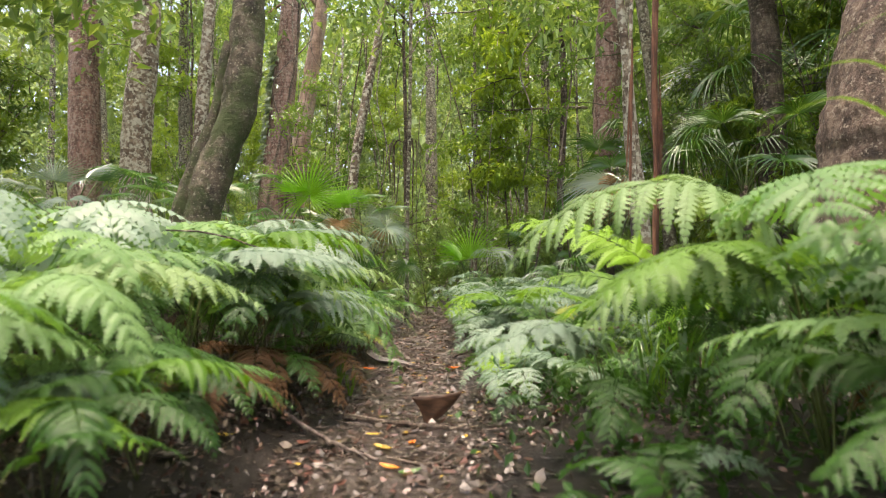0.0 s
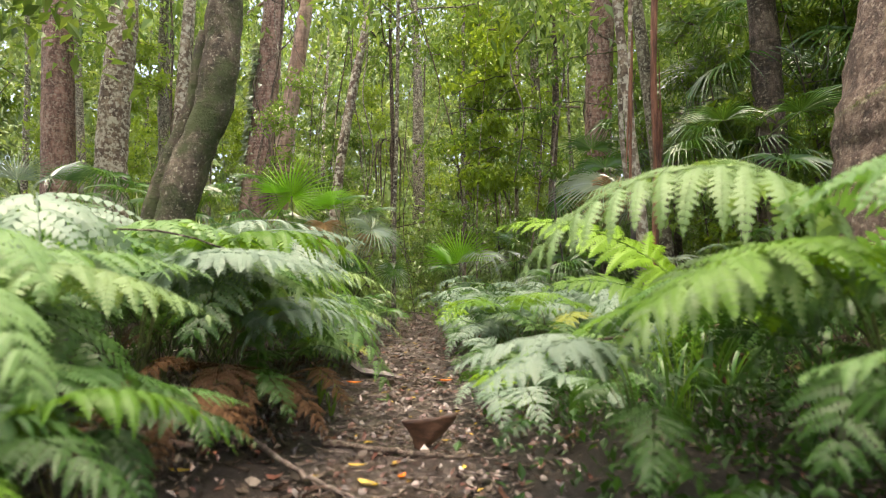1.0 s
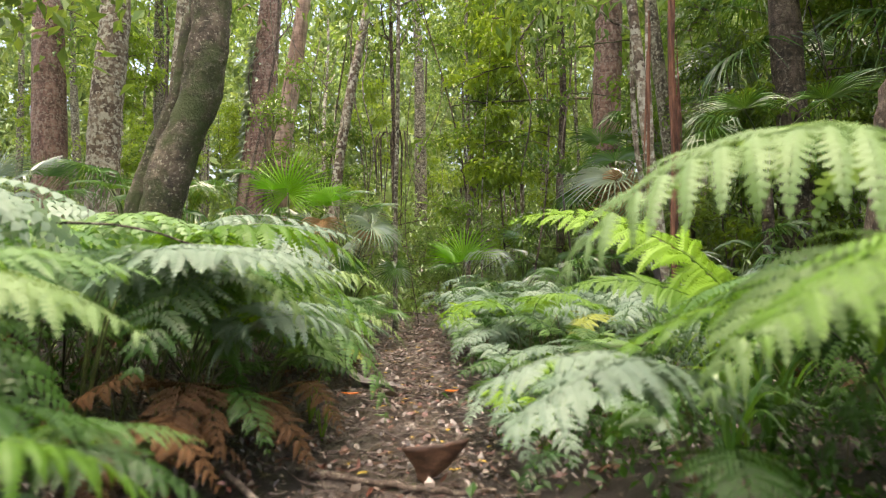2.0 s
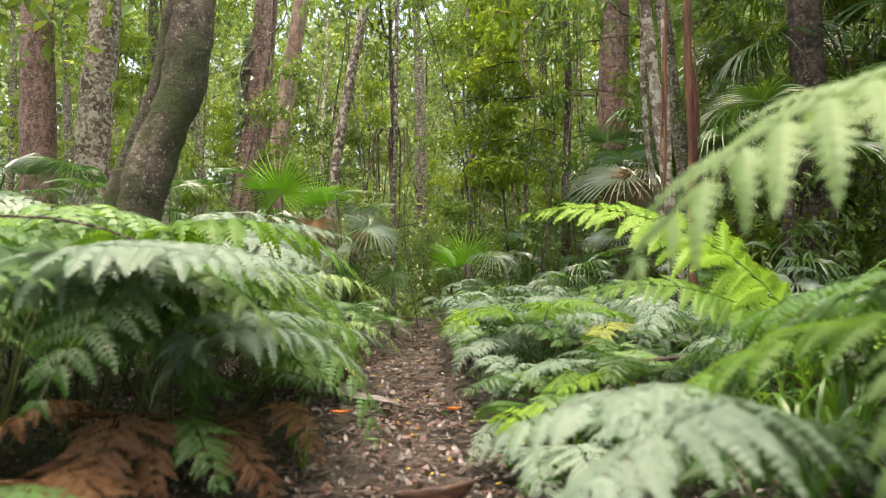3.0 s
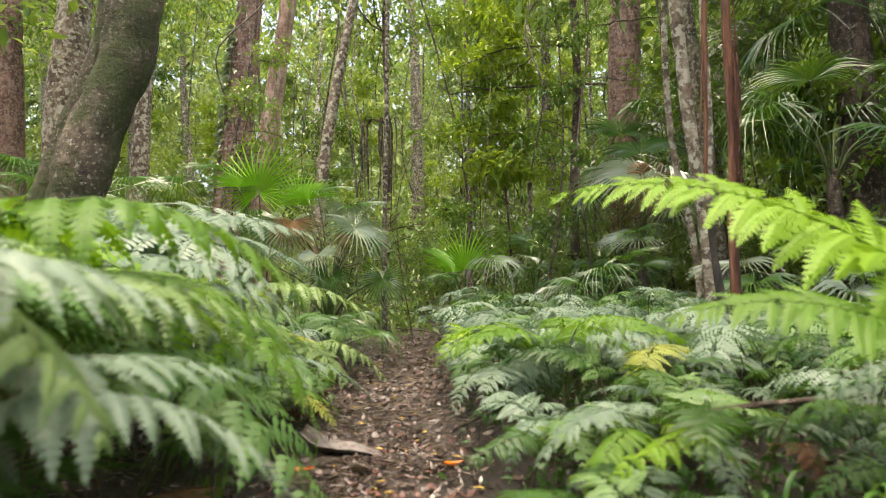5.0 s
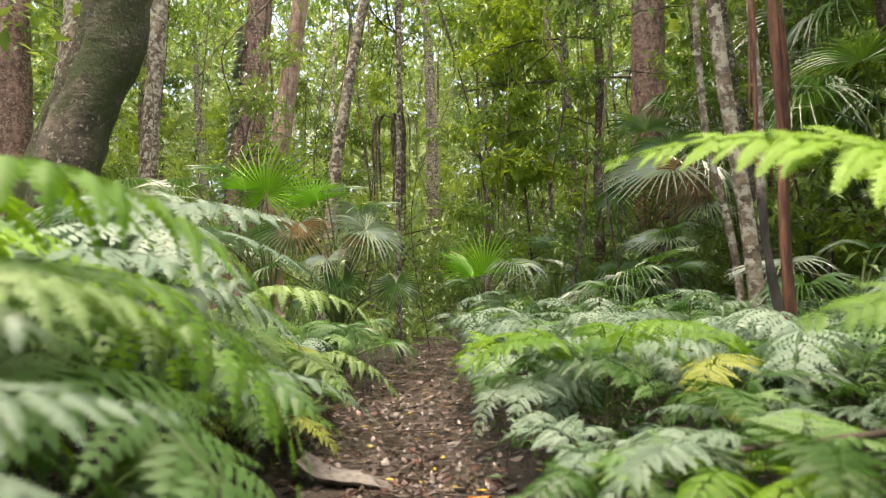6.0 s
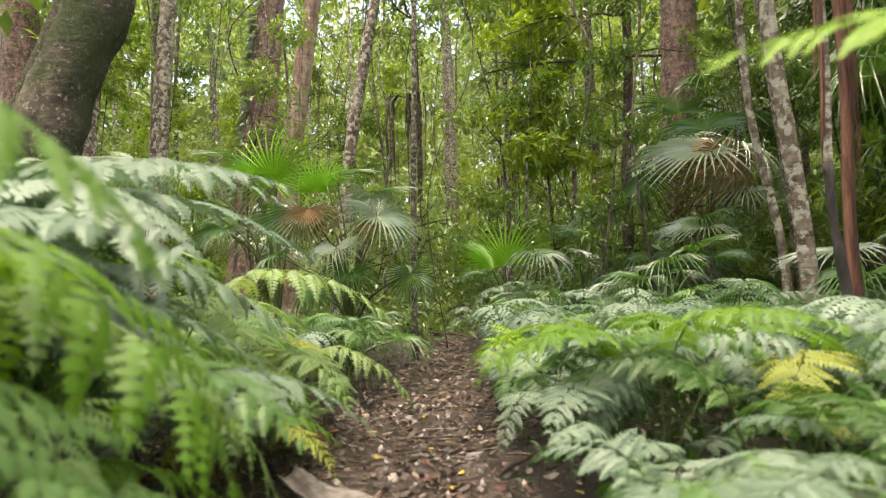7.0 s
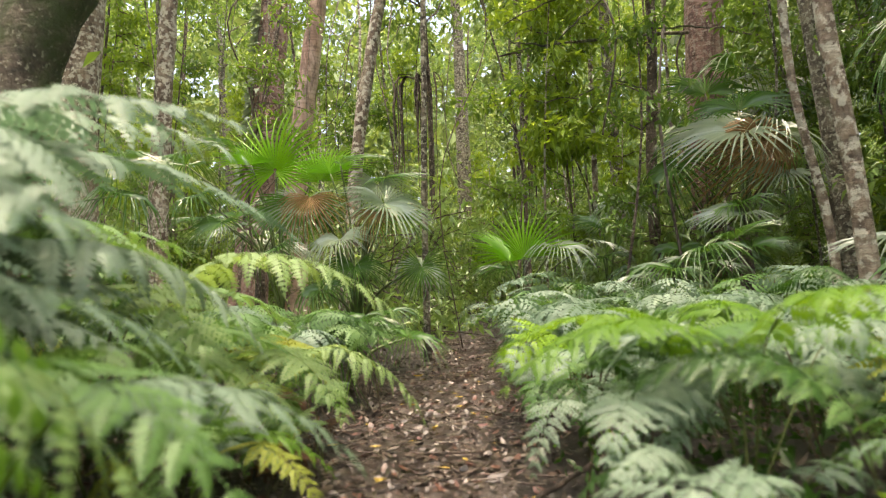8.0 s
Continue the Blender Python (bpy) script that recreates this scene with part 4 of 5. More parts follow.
def frond_data(seed, length, stipe, wide, pairs, cnt, lobed, a0, a1, hang=0.6, flat=None, hw=0.22, twist=0.0):
    """Blade and stalk of one arching, lacy fern frond that rises from the origin and leans along x."""
    rng = np.random.default_rng(seed)
    n = 60
    s = np.linspace(0, 1, n)
    turn = np.clip((s - stipe * 0.72) / 0.34, 0, 1)
    turn = turn * turn * (3 - 2 * turn)
    flat = a1 * 0.1 + 8 if flat is None else flat
    tail = np.clip((s - stipe - 0.1) / (0.9 - stipe), 0, 1)
    ang = np.radians(a0 + (flat - a0) * turn + (a1 - flat) * tail ** 1.4)
    px = np.concatenate(([0], np.cumsum(np.cos(ang[:-1])))) * length / (n - 1)
    pz = np.concatenate(([0], np.cumsum(np.sin(ang[:-1])))) * length / (n - 1)
    py = 0.03 * length * np.sin(s * 2.2 + seed) * s
    line = np.stack((px, py, pz), 1)
    tan = np.gradient(line, axis=0)
    tan /= np.linalg.norm(tan, axis=1)[:, None]
    verts, faces = [], []
    for k in range(pairs):
        rel = ((k + 0.4) / pairs) ** 0.9
        u = stipe + (1 - stipe) * rel
        i = min(n - 1, int(u * (n - 1)))
        t = tan[i]
        base = line[i]
        up = np.array((-t[2], 0, t[0]))
        pl0 = wide * ((1 - rel) ** 0.75) * (0.8 + 0.2 * min(1, rel * 6)) + 0.014
        for sgn in (-1, 1):
            pl = pl0 * rng.uniform(0.8, 1.1)
            f = radians(12 + 34 * rel + rng.normal(0, 7))
            out = np.array((0, math.cos(radians(twist)), 0)) + up * math.sin(radians(twist))
            d = out * sgn * math.cos(f) + t * math.sin(f) + up * rng.normal(0.06, 0.08)
            d /= np.linalg.norm(d)
            nrm = np.cross(d, t) * -sgn
            nrm /= np.linalg.norm(nrm)
            if nrm @ up < 0:
                nrm = -nrm
            nrm = nrm + rng.normal(0, 0.1, 3)
            c = max(4, int(round(cnt * (0.45 + 0.55 * pl / wide))))
            mids = pinna(base, d, nrm, pl, c, hang * rng.uniform(0.6, 1.4), hw, rng, lobed, verts, faces)
            if lobed:
                tv, tf = tube(mids, (0.002, 0.0013, 0.0005), 3, closed=False)
                b = len(verts)
                verts.extend(tv)
                faces.extend([tuple(x + b for x in g) for g in tf])
    mid = line[int(stipe * n)::5]
    tv, tf = tube(mid, np.linspace(0.0042, 0.001, len(mid)), 4, closed=False)
    b = len(verts)
    verts.extend(tv)
    faces.extend([tuple(x + b for x in g) for g in tf])
    low = line[:int((stipe + 0.06) * n):3]
    stalk = tube(low, np.linspace(0.0065, 0.0042, len(low)), 4, closed=False)
    return (verts, faces), stalk


FRONDS = []
for i in range(24):
    rr = np.random.default_rng(600 + i)
    if i < 7:
        blade, stalk = frond_data(500 + i, 1.75, rr.uniform(0.4, 0.46), rr.uniform(0.3, 0.4), 12, 14, 0, rr.uniform(66, 84), rr.uniform(-75, -20), rr.uniform(0.45, 1.0), hw=rr.uniform(0.28, 0.36))
    elif i < 14:
        blade, stalk = frond_data(500 + i, 1.75, rr.uniform(0.4, 0.46), rr.uniform(0.3, 0.4), 11, 10, 0, rr.uniform(66, 84), rr.uniform(-75, -20), rr.uniform(0.45, 1.0), hw=rr.uniform(0.28, 0.36))
    elif i > 18:
        blade, stalk = frond_data(500 + i, 1.75, rr.uniform(0.4, 0.46), rr.uniform(0.32, 0.4), 9, 7, 0, rr.uniform(66, 84), rr.uniform(-75, -20), rr.uniform(0.45, 1.0), hw=rr.uniform(0.3, 0.36))
    else:
        k = i - 14
        blade, stalk = frond_data(500 + i, 1.75, (0.43, 0.32, 0.42, 0.4, 0.44)[k], (0.36, 0.32, 0.38, 0.36, 0.38)[k], (15, 29, 15, 16, 15)[k], 14, (1, 1, 2, 1, 2)[k], (80, 60, 78, 74, 82)[k], (-65, -20, -40, -62, -25)[k],
                                  (1.0, 0.6, 0.7, 0.9, 0.6)[k], (6, 35, None, 12, None)[k], (0.25, 0.28, 0.28, 0.26, 0.28)[k], (-16, -30, 0, -6, 4)[k])
    meshes = {m.name: mesh_of("frond", *blade, m, False) for m in (FERN, FERN_LIME, FERN_BLUE, FERN_DEAD, FERN_YELLOW, FERN_PALE, FERN_SHADED, FERN_VIVID)}
    step = max(1, len(blade[0]) // 220)
    FRONDS.append((meshes, {True: mesh_of("stalk", *stalk, STALK_DARK), False: mesh_of("stalk", *stalk, STALK)}, np.array(blade[0][::step])))


def frond_label(m):
    return {"fern_withered": "withered brown frond", "fern_young": "fresh lime green frond", "fern_yellowing": "yellowing frond", "fern_sky_sheen": "pale bluish frond", "fern_vivid": "vivid yellowish green frond"}.get(m.name, "")


def clear_of_walkway(points, root, mat):
    """Whether a frond leaves the space over the path free for a walker's chest."""
    m = np.array(root.matrix_basis @ mat)
    p = points @ m[:3, :3].T + m[:3, 3]
    hit = (np.abs(p[:, 0] + 0.02) < 0.27) & (p[:, 1] > -1.0) & (p[:, 1] < 4.6) & (p[:, 2] > 0.5)
    trail = -0.12 - 0.03 * np.clip(p[:, 1], 0, 6) - 0.004 * np.clip(p[:, 1] - 6, 0, 6)
    hit |= (np.abs(p[:, 0] - trail) < 0.31) & (p[:, 1] > 2.6) & (p[:, 1] < 10.5)
    return not hit.any()


def fern_of(x, y, fronds, label):
    """A fern with given fronds: heading, scale, tilt outward (degrees), material and shape."""
    root = thing("fern", on_ground(x, y, 0, -0.01), label, "fern", "ferns beside the path")
    for w, s, tilt, m, kind in fronds:
        meshes, stalks, pts = FRONDS[kind]
        mat = Matrix.Rotation(radians(w), 4, "Z") @ Matrix.Rotation(radians(tilt), 4, "Y") @ Matrix.Scale(s, 4)
        fr = linked("frond", meshes[m.name], root, mat, frond_label(m))
        linked("stalk", stalks[m is FERN_DEAD], fr)
    return root


def fern(x, y, seed, size, count, fine, label, shares=(0.58, 0.22, 0.04, 0.03, 0.04, 0.09)):
    """A fern: arching fronds from one root, bent aside where they would close the walkway."""
    rng = np.random.default_rng(seed)
    root = thing("fern", on_ground(x, y, 0, -0.01), label, "fern", "ferns beside the path")
    far = y > 8.4 or abs(x) > 2.7 or y < 0.5
    for i in range(count):
        meshes, stalks, pts = FRONDS[int(rng.integers(0, 5)) + 19 if far else int(rng.integers(0, 7)) + (0 if fine else 7)]
        m = (FERN, FERN_BLUE, FERN_LIME, FERN_YELLOW, FERN_DEAD, FERN_SHADED)[int(rng.choice(len(shares), p=shares))]
        dead = m is FERN_DEAD
        off = Matrix.Translation((rng.normal(0, 0.06), rng.normal(0, 0.06), 0))
        for attempt in range(8):
            w = 360 * (i + rng.uniform(0.1, 0.9)) / count + attempt * 47
            s = size * rng.uniform(0.8, 1.12) * (0.75 if dead else 1)
            tilt = rng.uniform(-6, 16) + (28 if dead else 0)
            mat = off @ Matrix.Rotation(radians(w), 4, "Z") @ Matrix.Rotation(radians(tilt), 4, "Y") @ Matrix.Rotation(radians(rng.normal(0, 11)), 4, "X") @ Matrix.Scale(s, 4)
            if clear_of_walkway(pts, root, mat):
                break
        else:
            continue
        fr = linked("frond", meshes[m.name], root, mat, frond_label(m))
        linked("stalk", stalks[rng.uniform() < 0.5], fr)
    return root


def grow_ferns():
    rng = np.random.default_rng(21)
    made = []
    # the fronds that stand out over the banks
    fern_of(1.39, 2.28, [(180, 1.21, 0, FERN_PALE, 14), (190, 0.95, 4, FERN_PALE, 14), (10, 0.95, 4, FERN, 14), (158, 0.95, 6, FERN_VIVID, 3), (225, 0.75, 10, FERN_SHADED, 5), (60, 1.0, 8, FERN, 2), (205, 1.0, 2, FERN_VIVID, 16), (130, 0.95, 4, FERN, 16)], "tall fern with one long frond arching over the path")
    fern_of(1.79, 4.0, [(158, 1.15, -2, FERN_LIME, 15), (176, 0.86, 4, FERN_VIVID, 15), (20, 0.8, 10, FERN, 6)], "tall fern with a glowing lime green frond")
    fern_of(0.72, 2.6, [(184, 0.65, 2, FERN_BLUE, 16), (158, 0.56, 8, FERN_BLUE, 18), (210, 0.66, 4, FERN_BLUE, 16), (100, 0.55, 15, FERN_SHADED, 4), (250, 0.5, 16, FERN_SHADED, 16)], "low fern with pale bluish fronds hanging over the path")
    fern_of(0.84, 4.75, [(200, 0.48, 12, FERN_BLUE, 2), (168, 0.46, 14, FERN, 5), (228, 0.46, 14, FERN_VIVID, 17), (120, 0.45, 12, FERN_BLUE, 16)], "low spreading fern with light green fronds over the path edge")
    fern_of(-1.6, 4.1, [(0, 1.2, 0, FERN_VIVID, 17), (-28, 0.95, 4, FERN_VIVID, 16), (160, 0.9, 6, FERN, 18)], "fern with glowing yellowish green fronds near the path")
    fern_of(-1.05, 4.62, [(-8, 0.52, 12, FERN_PALE, 17), (14, 0.5, 10, FERN, 17), (40, 0.5, 10, FERN_VIVID, 16)], "fern with light green fronds hanging to the path")
    fern_of(-1.62, 5.35, [(2, 0.74, -2, FERN_BLUE, 16), (24, 0.78, 0, FERN_BLUE, 18), (-22, 0.74, 2, FERN_BLUE, 14), (150, 0.8, 6, FERN, 17)], "tall fern with whitish fronds")
    fern_of(-1.35, 1.75, [(-10, 0.52, 6, FERN_VIVID, 16), (30, 0.56, 4, FERN, 17), (70, 0.55, 8, FERN_BLUE, 16), (-50, 0.5, 10, FERN_VIVID, 18), (120, 0.55, 6, FERN, 14), (-100, 0.5, 14, FERN_SHADED, 16)], "light green fern on leaf litter beside the path")
    fern_of(-1.05, 3.5, [(8, 0.74, 0, FERN_BLUE, 17), (30, 0.74, 0, FERN_BLUE, 18), (55, 0.7, 2, FERN, 17)], "fern with pale bluish fronds drooping over the path")
    fern_of(-1.2, 3.1, [(-20, 0.42, 24, FERN_DEAD, 2), (-60, 0.45, 20, FERN_DEAD, 5), (-100, 0.42, 28, FERN_DEAD, 1), (20, 0.42, 26, FERN_DEAD, 4), (60, 0.4, 30, FERN_DEAD, 0), (-40, 0.36, 14, FERN_SHADED, 3)], "withered fern with brown hanging fronds")
    fern_of(1.35, 1.45, [(172, 0.7, 2, FERN, 18), (200, 0.6, 8, FERN_SHADED, 16), (140, 0.66, 6, FERN_SHADED, 17), (60, 0.7, 6, FERN, 2)], "fern with pale fronds arching over the path's edge")
    fern_of(-1.62, 2.25, [(0, 0.92, 0, FERN_PALE, 16), (-32, 0.9, 2, FERN, 17), (30, 0.92, 0, FERN, 18), (62, 0.95, 2, FERN_PALE, 16), (-60, 0.85, 4, FERN, 16), (170, 0.9, 4, FERN, 2)], "tall fern with pale fronds beside the path")
    fern_of(-1.2, 1.95, [(20, 0.6, 6, FERN_VIVID, 17), (-15, 0.5, 8, FERN_SHADED, 16), (55, 0.62, 6, FERN, 16), (-50, 0.55, 10, FERN_SHADED, 17), (95, 0.6, 8, FERN, 18), (140, 0.6, 8, FERN, 16), (200, 0.6, 8, FERN_VIVID, 3)], "bushy light green fern at the path's edge")
    fern_of(-1.12, 2.35, [(0, 0.5, 8, FERN_SHADED, 16), (40, 0.5, 10, FERN, 18), (-40, 0.48, 10, FERN_SHADED, 17), (80, 0.5, 12, FERN_VIVID, 16), (160, 0.55, 8, FERN, 17), (-90, 0.52, 8, FERN_BLUE, 18)], "low bushy fern with light green fronds")
    fern_of(-1.7, 1.55, [(10, 0.75, 2, FERN, 16), (50, 0.7, 4, FERN_PALE, 17), (95, 0.72, 4, FERN_BLUE, 18), (-30, 0.6, 10, FERN_VIVID, 16)], "broad fern with light green fronds")
    fern_of(-1.3, 3.8, [(8, 0.9, -4, FERN_PALE, 16), (-28, 0.9, 2, FERN_PALE, 14), (35, 0.9, 0, FERN, 18), (180, 0.9, 5, FERN, 3)], "dense fern with pale fronds by the path")
    fern_of(-1.6, 4.9, [(-6, 1.05, 0, FERN_BLUE, 2), (20, 0.9, 4, FERN_BLUE, 6), (-45, 1.0, 4, FERN, 3), (70, 0.9, 8, FERN_BLUE, 0)], "tall fern with pale bluish fronds by the path")
    fern_of(-1.75, 5.45, [(-4, 1.22, 0, FERN_BLUE, 18), (24, 1.24, 0, FERN_BLUE, 2), (-30, 1.2, 2, FERN_BLUE, 16), (12, 1.02, 6, FERN_BLUE, 17), (60, 1.1, 4, FERN, 5)], "tall dense fern with whitish fronds")
    fern_of(-1.5, 4.36, [(5, 1.12, 20, FERN_VIVID, 7), (-16, 1.06, 19, FERN, 10), (26, 1.04, 17, FERN_PALE, 12), (170, 0.9, 8, FERN, 3)], "large fern with light green fronds hanging steeply over the path edge")
    fern_of(-2.15, 5.75, [(6, 1.36, 0, FERN_BLUE, 1), (-30, 1.2, 4, FERN_BLUE, 3), (40, 1.15, 4, FERN, 0), (170, 1.0, 6, FERN, 2)], "very tall fern with whitish fronds")
    fern_of(-1.55, 6.35, [(0, 1.06, 2, FERN_PALE, 4), (-40, 0.9, 6, FERN_PALE, 6), (45, 0.85, 6, FERN, 2)], "fern with pale yellowish green arching fronds")
    fern_of(-1.3, 6.5, [(-4, 0.62, 8, FERN_PALE, 3), (-30, 0.6, 14, FERN_PALE, 5), (25, 0.55, 16, FERN_YELLOW, 0)], "low yellowish fern leaning out over the path")
    fern_of(-1.12, 5.1, [(-20, 0.72, 6, FERN, 2), (-55, 0.75, 8, FERN, 4), (12, 0.7, 6, FERN_BLUE, 6), (60, 0.7, 8, FERN, 1)], "leafy fern with deep green fronds by the path")
    fern_of(-1.05, 3.7, [(-65, 0.5, 22, FERN_DEAD, 1), (-100, 0.55, 26, FERN_DEAD, 4), (-30, 0.5, 30, FERN_DEAD, 2), (-80, 0.6, 14, FERN_DEAD, 3), (-45, 0.5, 16, FERN_SHADED, 5), (-120, 0.56, 16, FERN_DEAD, 0)],
            "fern with brown withered fronds hanging beneath")
    fern_of(-0.98, 4.45, [(-70, 0.45, 25, FERN_DEAD, 3), (-40, 0.5, 22, FERN_DEAD, 6), (-20, 0.5, 12, FERN_SHADED, 1), (-95, 0.5, 12, FERN_SHADED, 2)], "fern with brown withered fronds hanging beneath")
    fern_of(-1.38, 3.3, [(2, 0.94, 0, FERN_BLUE, 18), (14, 0.97, -2, FERN_BLUE, 16), (-14, 0.92, 0, FERN_BLUE, 18), (40, 0.95, 0, FERN, 16), (190, 0.9, 6, FERN, 2)], "tall fern whose pale bluish fronds reach far over the path")
    fern_of(0.7, 5.85, [(150, 0.7, 0, FERN_VIVID, 3), (80, 0.68, 4, FERN_VIVID, 1), (205, 0.68, 2, FERN_VIVID, 5), (-60, 0.72, 0, FERN_VIVID, 0), (15, 0.7, 4, FERN_VIVID, 6)], "upright fern with vivid yellowish green fronds")
    fern_of(-1.0, 6.0, [(-22, 0.42, 16, FERN_YELLOW, 3), (-58, 0.45, 14, FERN_VIVID, 0), (8, 0.4, 16, FERN_VIVID, 5), (-90, 0.42, 18, FERN_YELLOW, 1)], "low yellowish green fern drooping beside the path")
    fern_of(-1.2, 6.75, [(-6, 0.74, 14, FERN_PALE, 4), (-38, 0.7, 12, FERN_PALE, 6), (160, 0.7, 10, FERN, 2)], "fern with a pale frond reaching over the path")
    made += [(-1.0, 6.0), (-1.2, 6.75), (0.7, 5.85), (-1.38, 3.3), (1.39, 2.28), (1.79, 4.0), (-1.3, 3.8), (-1.6, 4.9), (-2.15, 5.75), (-1.75, 5.45), (-1.5, 4.36), (-1.55, 6.35), (-1.3, 6.5), (-1.12, 5.1),
             (0.78, 2.62), (0.72, 4.75), (-1.6, 4.1), (-1.05, 4.62), (-1.62, 5.35), (-1.35, 1.75), (-1.7, 1.55), (-1.62, 2.25), (-1.05, 3.5), (-1.2, 3.1), (1.35, 1.45), (-1.2, 1.95), (-1.12, 2.35)]

    def scatter(x0, x1, y0, y1, gap, size, count, fine, label, tries=700, keep=None, grow=0.0, **more):
        for _ in range(tries):
            x, y = rng.uniform(x0, x1), rng.uniform(y0, y1)
            if keep and not keep(x, y):
                continue
            if any((x - a) ** 2 + (y - b) ** 2 < gap * gap for a, b in made):
                continue
            made.append((x, y))
            fern(x, y, 1000 + len(made), rng.uniform(*size) * (1 + grow * max(0.0, abs(x) - 0.9)), count, fine, label, **more)

    scatter(-1.9, -1.05, 3.6, 5.0, 0.34, (0.85, 1.25), 5, True, "tall arching fern with pale green fronds beside the path")
    scatter(-1.9, -1.05, 1.35, 2.0, 0.33, (0.35, 0.52), 5, True, "low fern with green fronds on leaf litter", shares=(0.3, 0.1, 0.03, 0.0, 0.07, 0.5))
    scatter(-3.0, -1.75, 3.0, 5.6, 0.42, (1.15, 1.4), 4, False, "tall arching fern in the dense fern bank")
    scatter(-3.2, -1.6, 0.9, 3.2, 0.4, (0.85, 1.12), 5, True, "broad arching fern with pale green fronds", keep=lambda x, y: x < -1.8 or y < 1.9)
    scatter(-1.0, -0.68, 5.6, 6.8, 0.24, (0.34, 0.55), 5, True, "small fern at the edge of the path", shares=(0.5, 0.15, 0.12, 0.06, 0.17))
    scatter(-1.7, -0.8, 2.3, 3.3, 0.55, (0.18, 0.26), 4, True, "small fern sprouting from the leaf litter", shares=(0.5, 0.1, 0.1, 0.0, 0.0, 0.3))
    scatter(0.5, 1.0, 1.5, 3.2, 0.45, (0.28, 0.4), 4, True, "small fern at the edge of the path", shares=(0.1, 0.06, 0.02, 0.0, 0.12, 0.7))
    scatter(-2.2, -0.85, 5.6, 7.0, 0.34, (0.45, 0.7), 5, True, grow=0.4, label="arching fern with drooping pale fronds by the path")
    scatter(-3.2, -0.75, 5.6, 8.2, 0.38, (0.45, 0.72), 4, False, grow=0.2, label="arching fern with drooping pale fronds by the path")
    scatter(1.5, 2.3, 1.2, 3.1, 0.36, (0.85, 1.15), 5, True, "tall arching fern with shade-dark green fronds", shares=(0.2, 0.02, 0.02, 0.0, 0.06, 0.7))
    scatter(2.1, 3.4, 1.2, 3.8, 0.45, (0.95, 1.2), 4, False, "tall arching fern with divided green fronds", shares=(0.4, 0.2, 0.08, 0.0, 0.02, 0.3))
    # Low ferns here are mostly of the shade-darkened green.
    scatter(0.85, 1.5, 4.5, 5.6, 0.32, (0.34, 0.55), 5, True, "low spreading fern with shade-dark green fronds", shares=(0.2, 0.04, 0.02, 0.0, 0.04, 0.7))
    scatter(0.6, 1.6, 3.1, 4.6, 0.36, (0.24, 0.38), 5, True, "low spreading fern with shade-dark green fronds", shares=(0.06, 0.02, 0.02, 0.0, 0.1, 0.8))
    scatter(0.4, 1.5, 3.4, 5.8, 0.26, (0.3, 0.47), 5, True, "low spreading fern with bluish green fronds", shares=(0.2, 0.6, 0.02, 0.03, 0.05, 0.1), keep=lambda x, y: x < 0.7 or y > 4.7)
    scatter(0.3, 1.5, 5.8, 6.4, 0.28, (0.4, 0.64), 5, True, "low spreading fern with bluish green fronds", shares=(0.22, 0.58, 0.02, 0.02, 0.05, 0.11))
    scatter(0.22, 3.0, 6.2, 9.0, 0.32, (0.42, 0.8), 5, False, "low spreading fern with bluish green fronds", shares=(0.2, 0.62, 0.02, 0.0, 0.04, 0.12))
    scatter(1.5, 3.2, 4.3, 6.4, 0.42, (0.55, 0.75), 5, False, "fern with divided green fronds", shares=(0.2, 0.14, 0.04, 0.0, 0.04, 0.58))
    scatter(0.15, 3.6, 8.8, 11.8, 0.42, (0.58, 0.78), 4, False, "low fern at the edge of the path", shares=(0.34, 0.5, 0.04, 0.0, 0.04, 0.08))
    scatter(-3.4, -0.75, 7.8, 11.0, 0.45, (0.4, 0.62), 4, False, "low fern near the fan palms")
    scatter(-6.5, -2.9, 1.5, 9.5, 0.66, (1.0, 1.2), 4, False, "arching fern in the dense fern bank")
    scatter(3.2, 6.0, 2.0, 9.0, 0.7, (0.65, 0.9), 4, False, "arching fern in the fern bank")
    scatter(-4.0, -1.3, -3.0, 0.9, 0.8, (0.7, 0.9), 4, False, "arching fern beside the path")
    scatter(1.3, 4.0, -3.0, 1.2, 0.8, (0.7, 0.9), 4, False, "arching fern beside the path")


grow_ferns()


# ---- fallen leaves, sticks and bark on the path ----
def fallen_leaf(seed, length, width, curl, mat, name="leaf"):
    """A dry leaf: pointed oval, curled along its length and across."""
    rng = np.random.default_rng(seed)
    verts, faces = [], []
    n = 9
    for i in range(n):
        u = i / (n - 1)
        w = width * 0.5 * math.sin(math.pi * (0.04 + 0.93 * u) ** 0.8)
        z = curl * length * (u - 0.5) ** 2 + rng.normal(0, 0.006) * length
        for k in (-1, -0.5, 0, 0.5, 1):
            verts.append((length * (u - 0.5), w * k + 0.04 * length * math.sin(u * 3 + seed), 0.004 + z + abs(k) ** 1.5 * w * curl * 0.9))
    for i in range(n - 1):
        for k in range(4):
            a = 5 * i + k
            faces.append((a, a + 1, a + 6, a + 5))
    return mesh_of(name, verts, faces, mat)


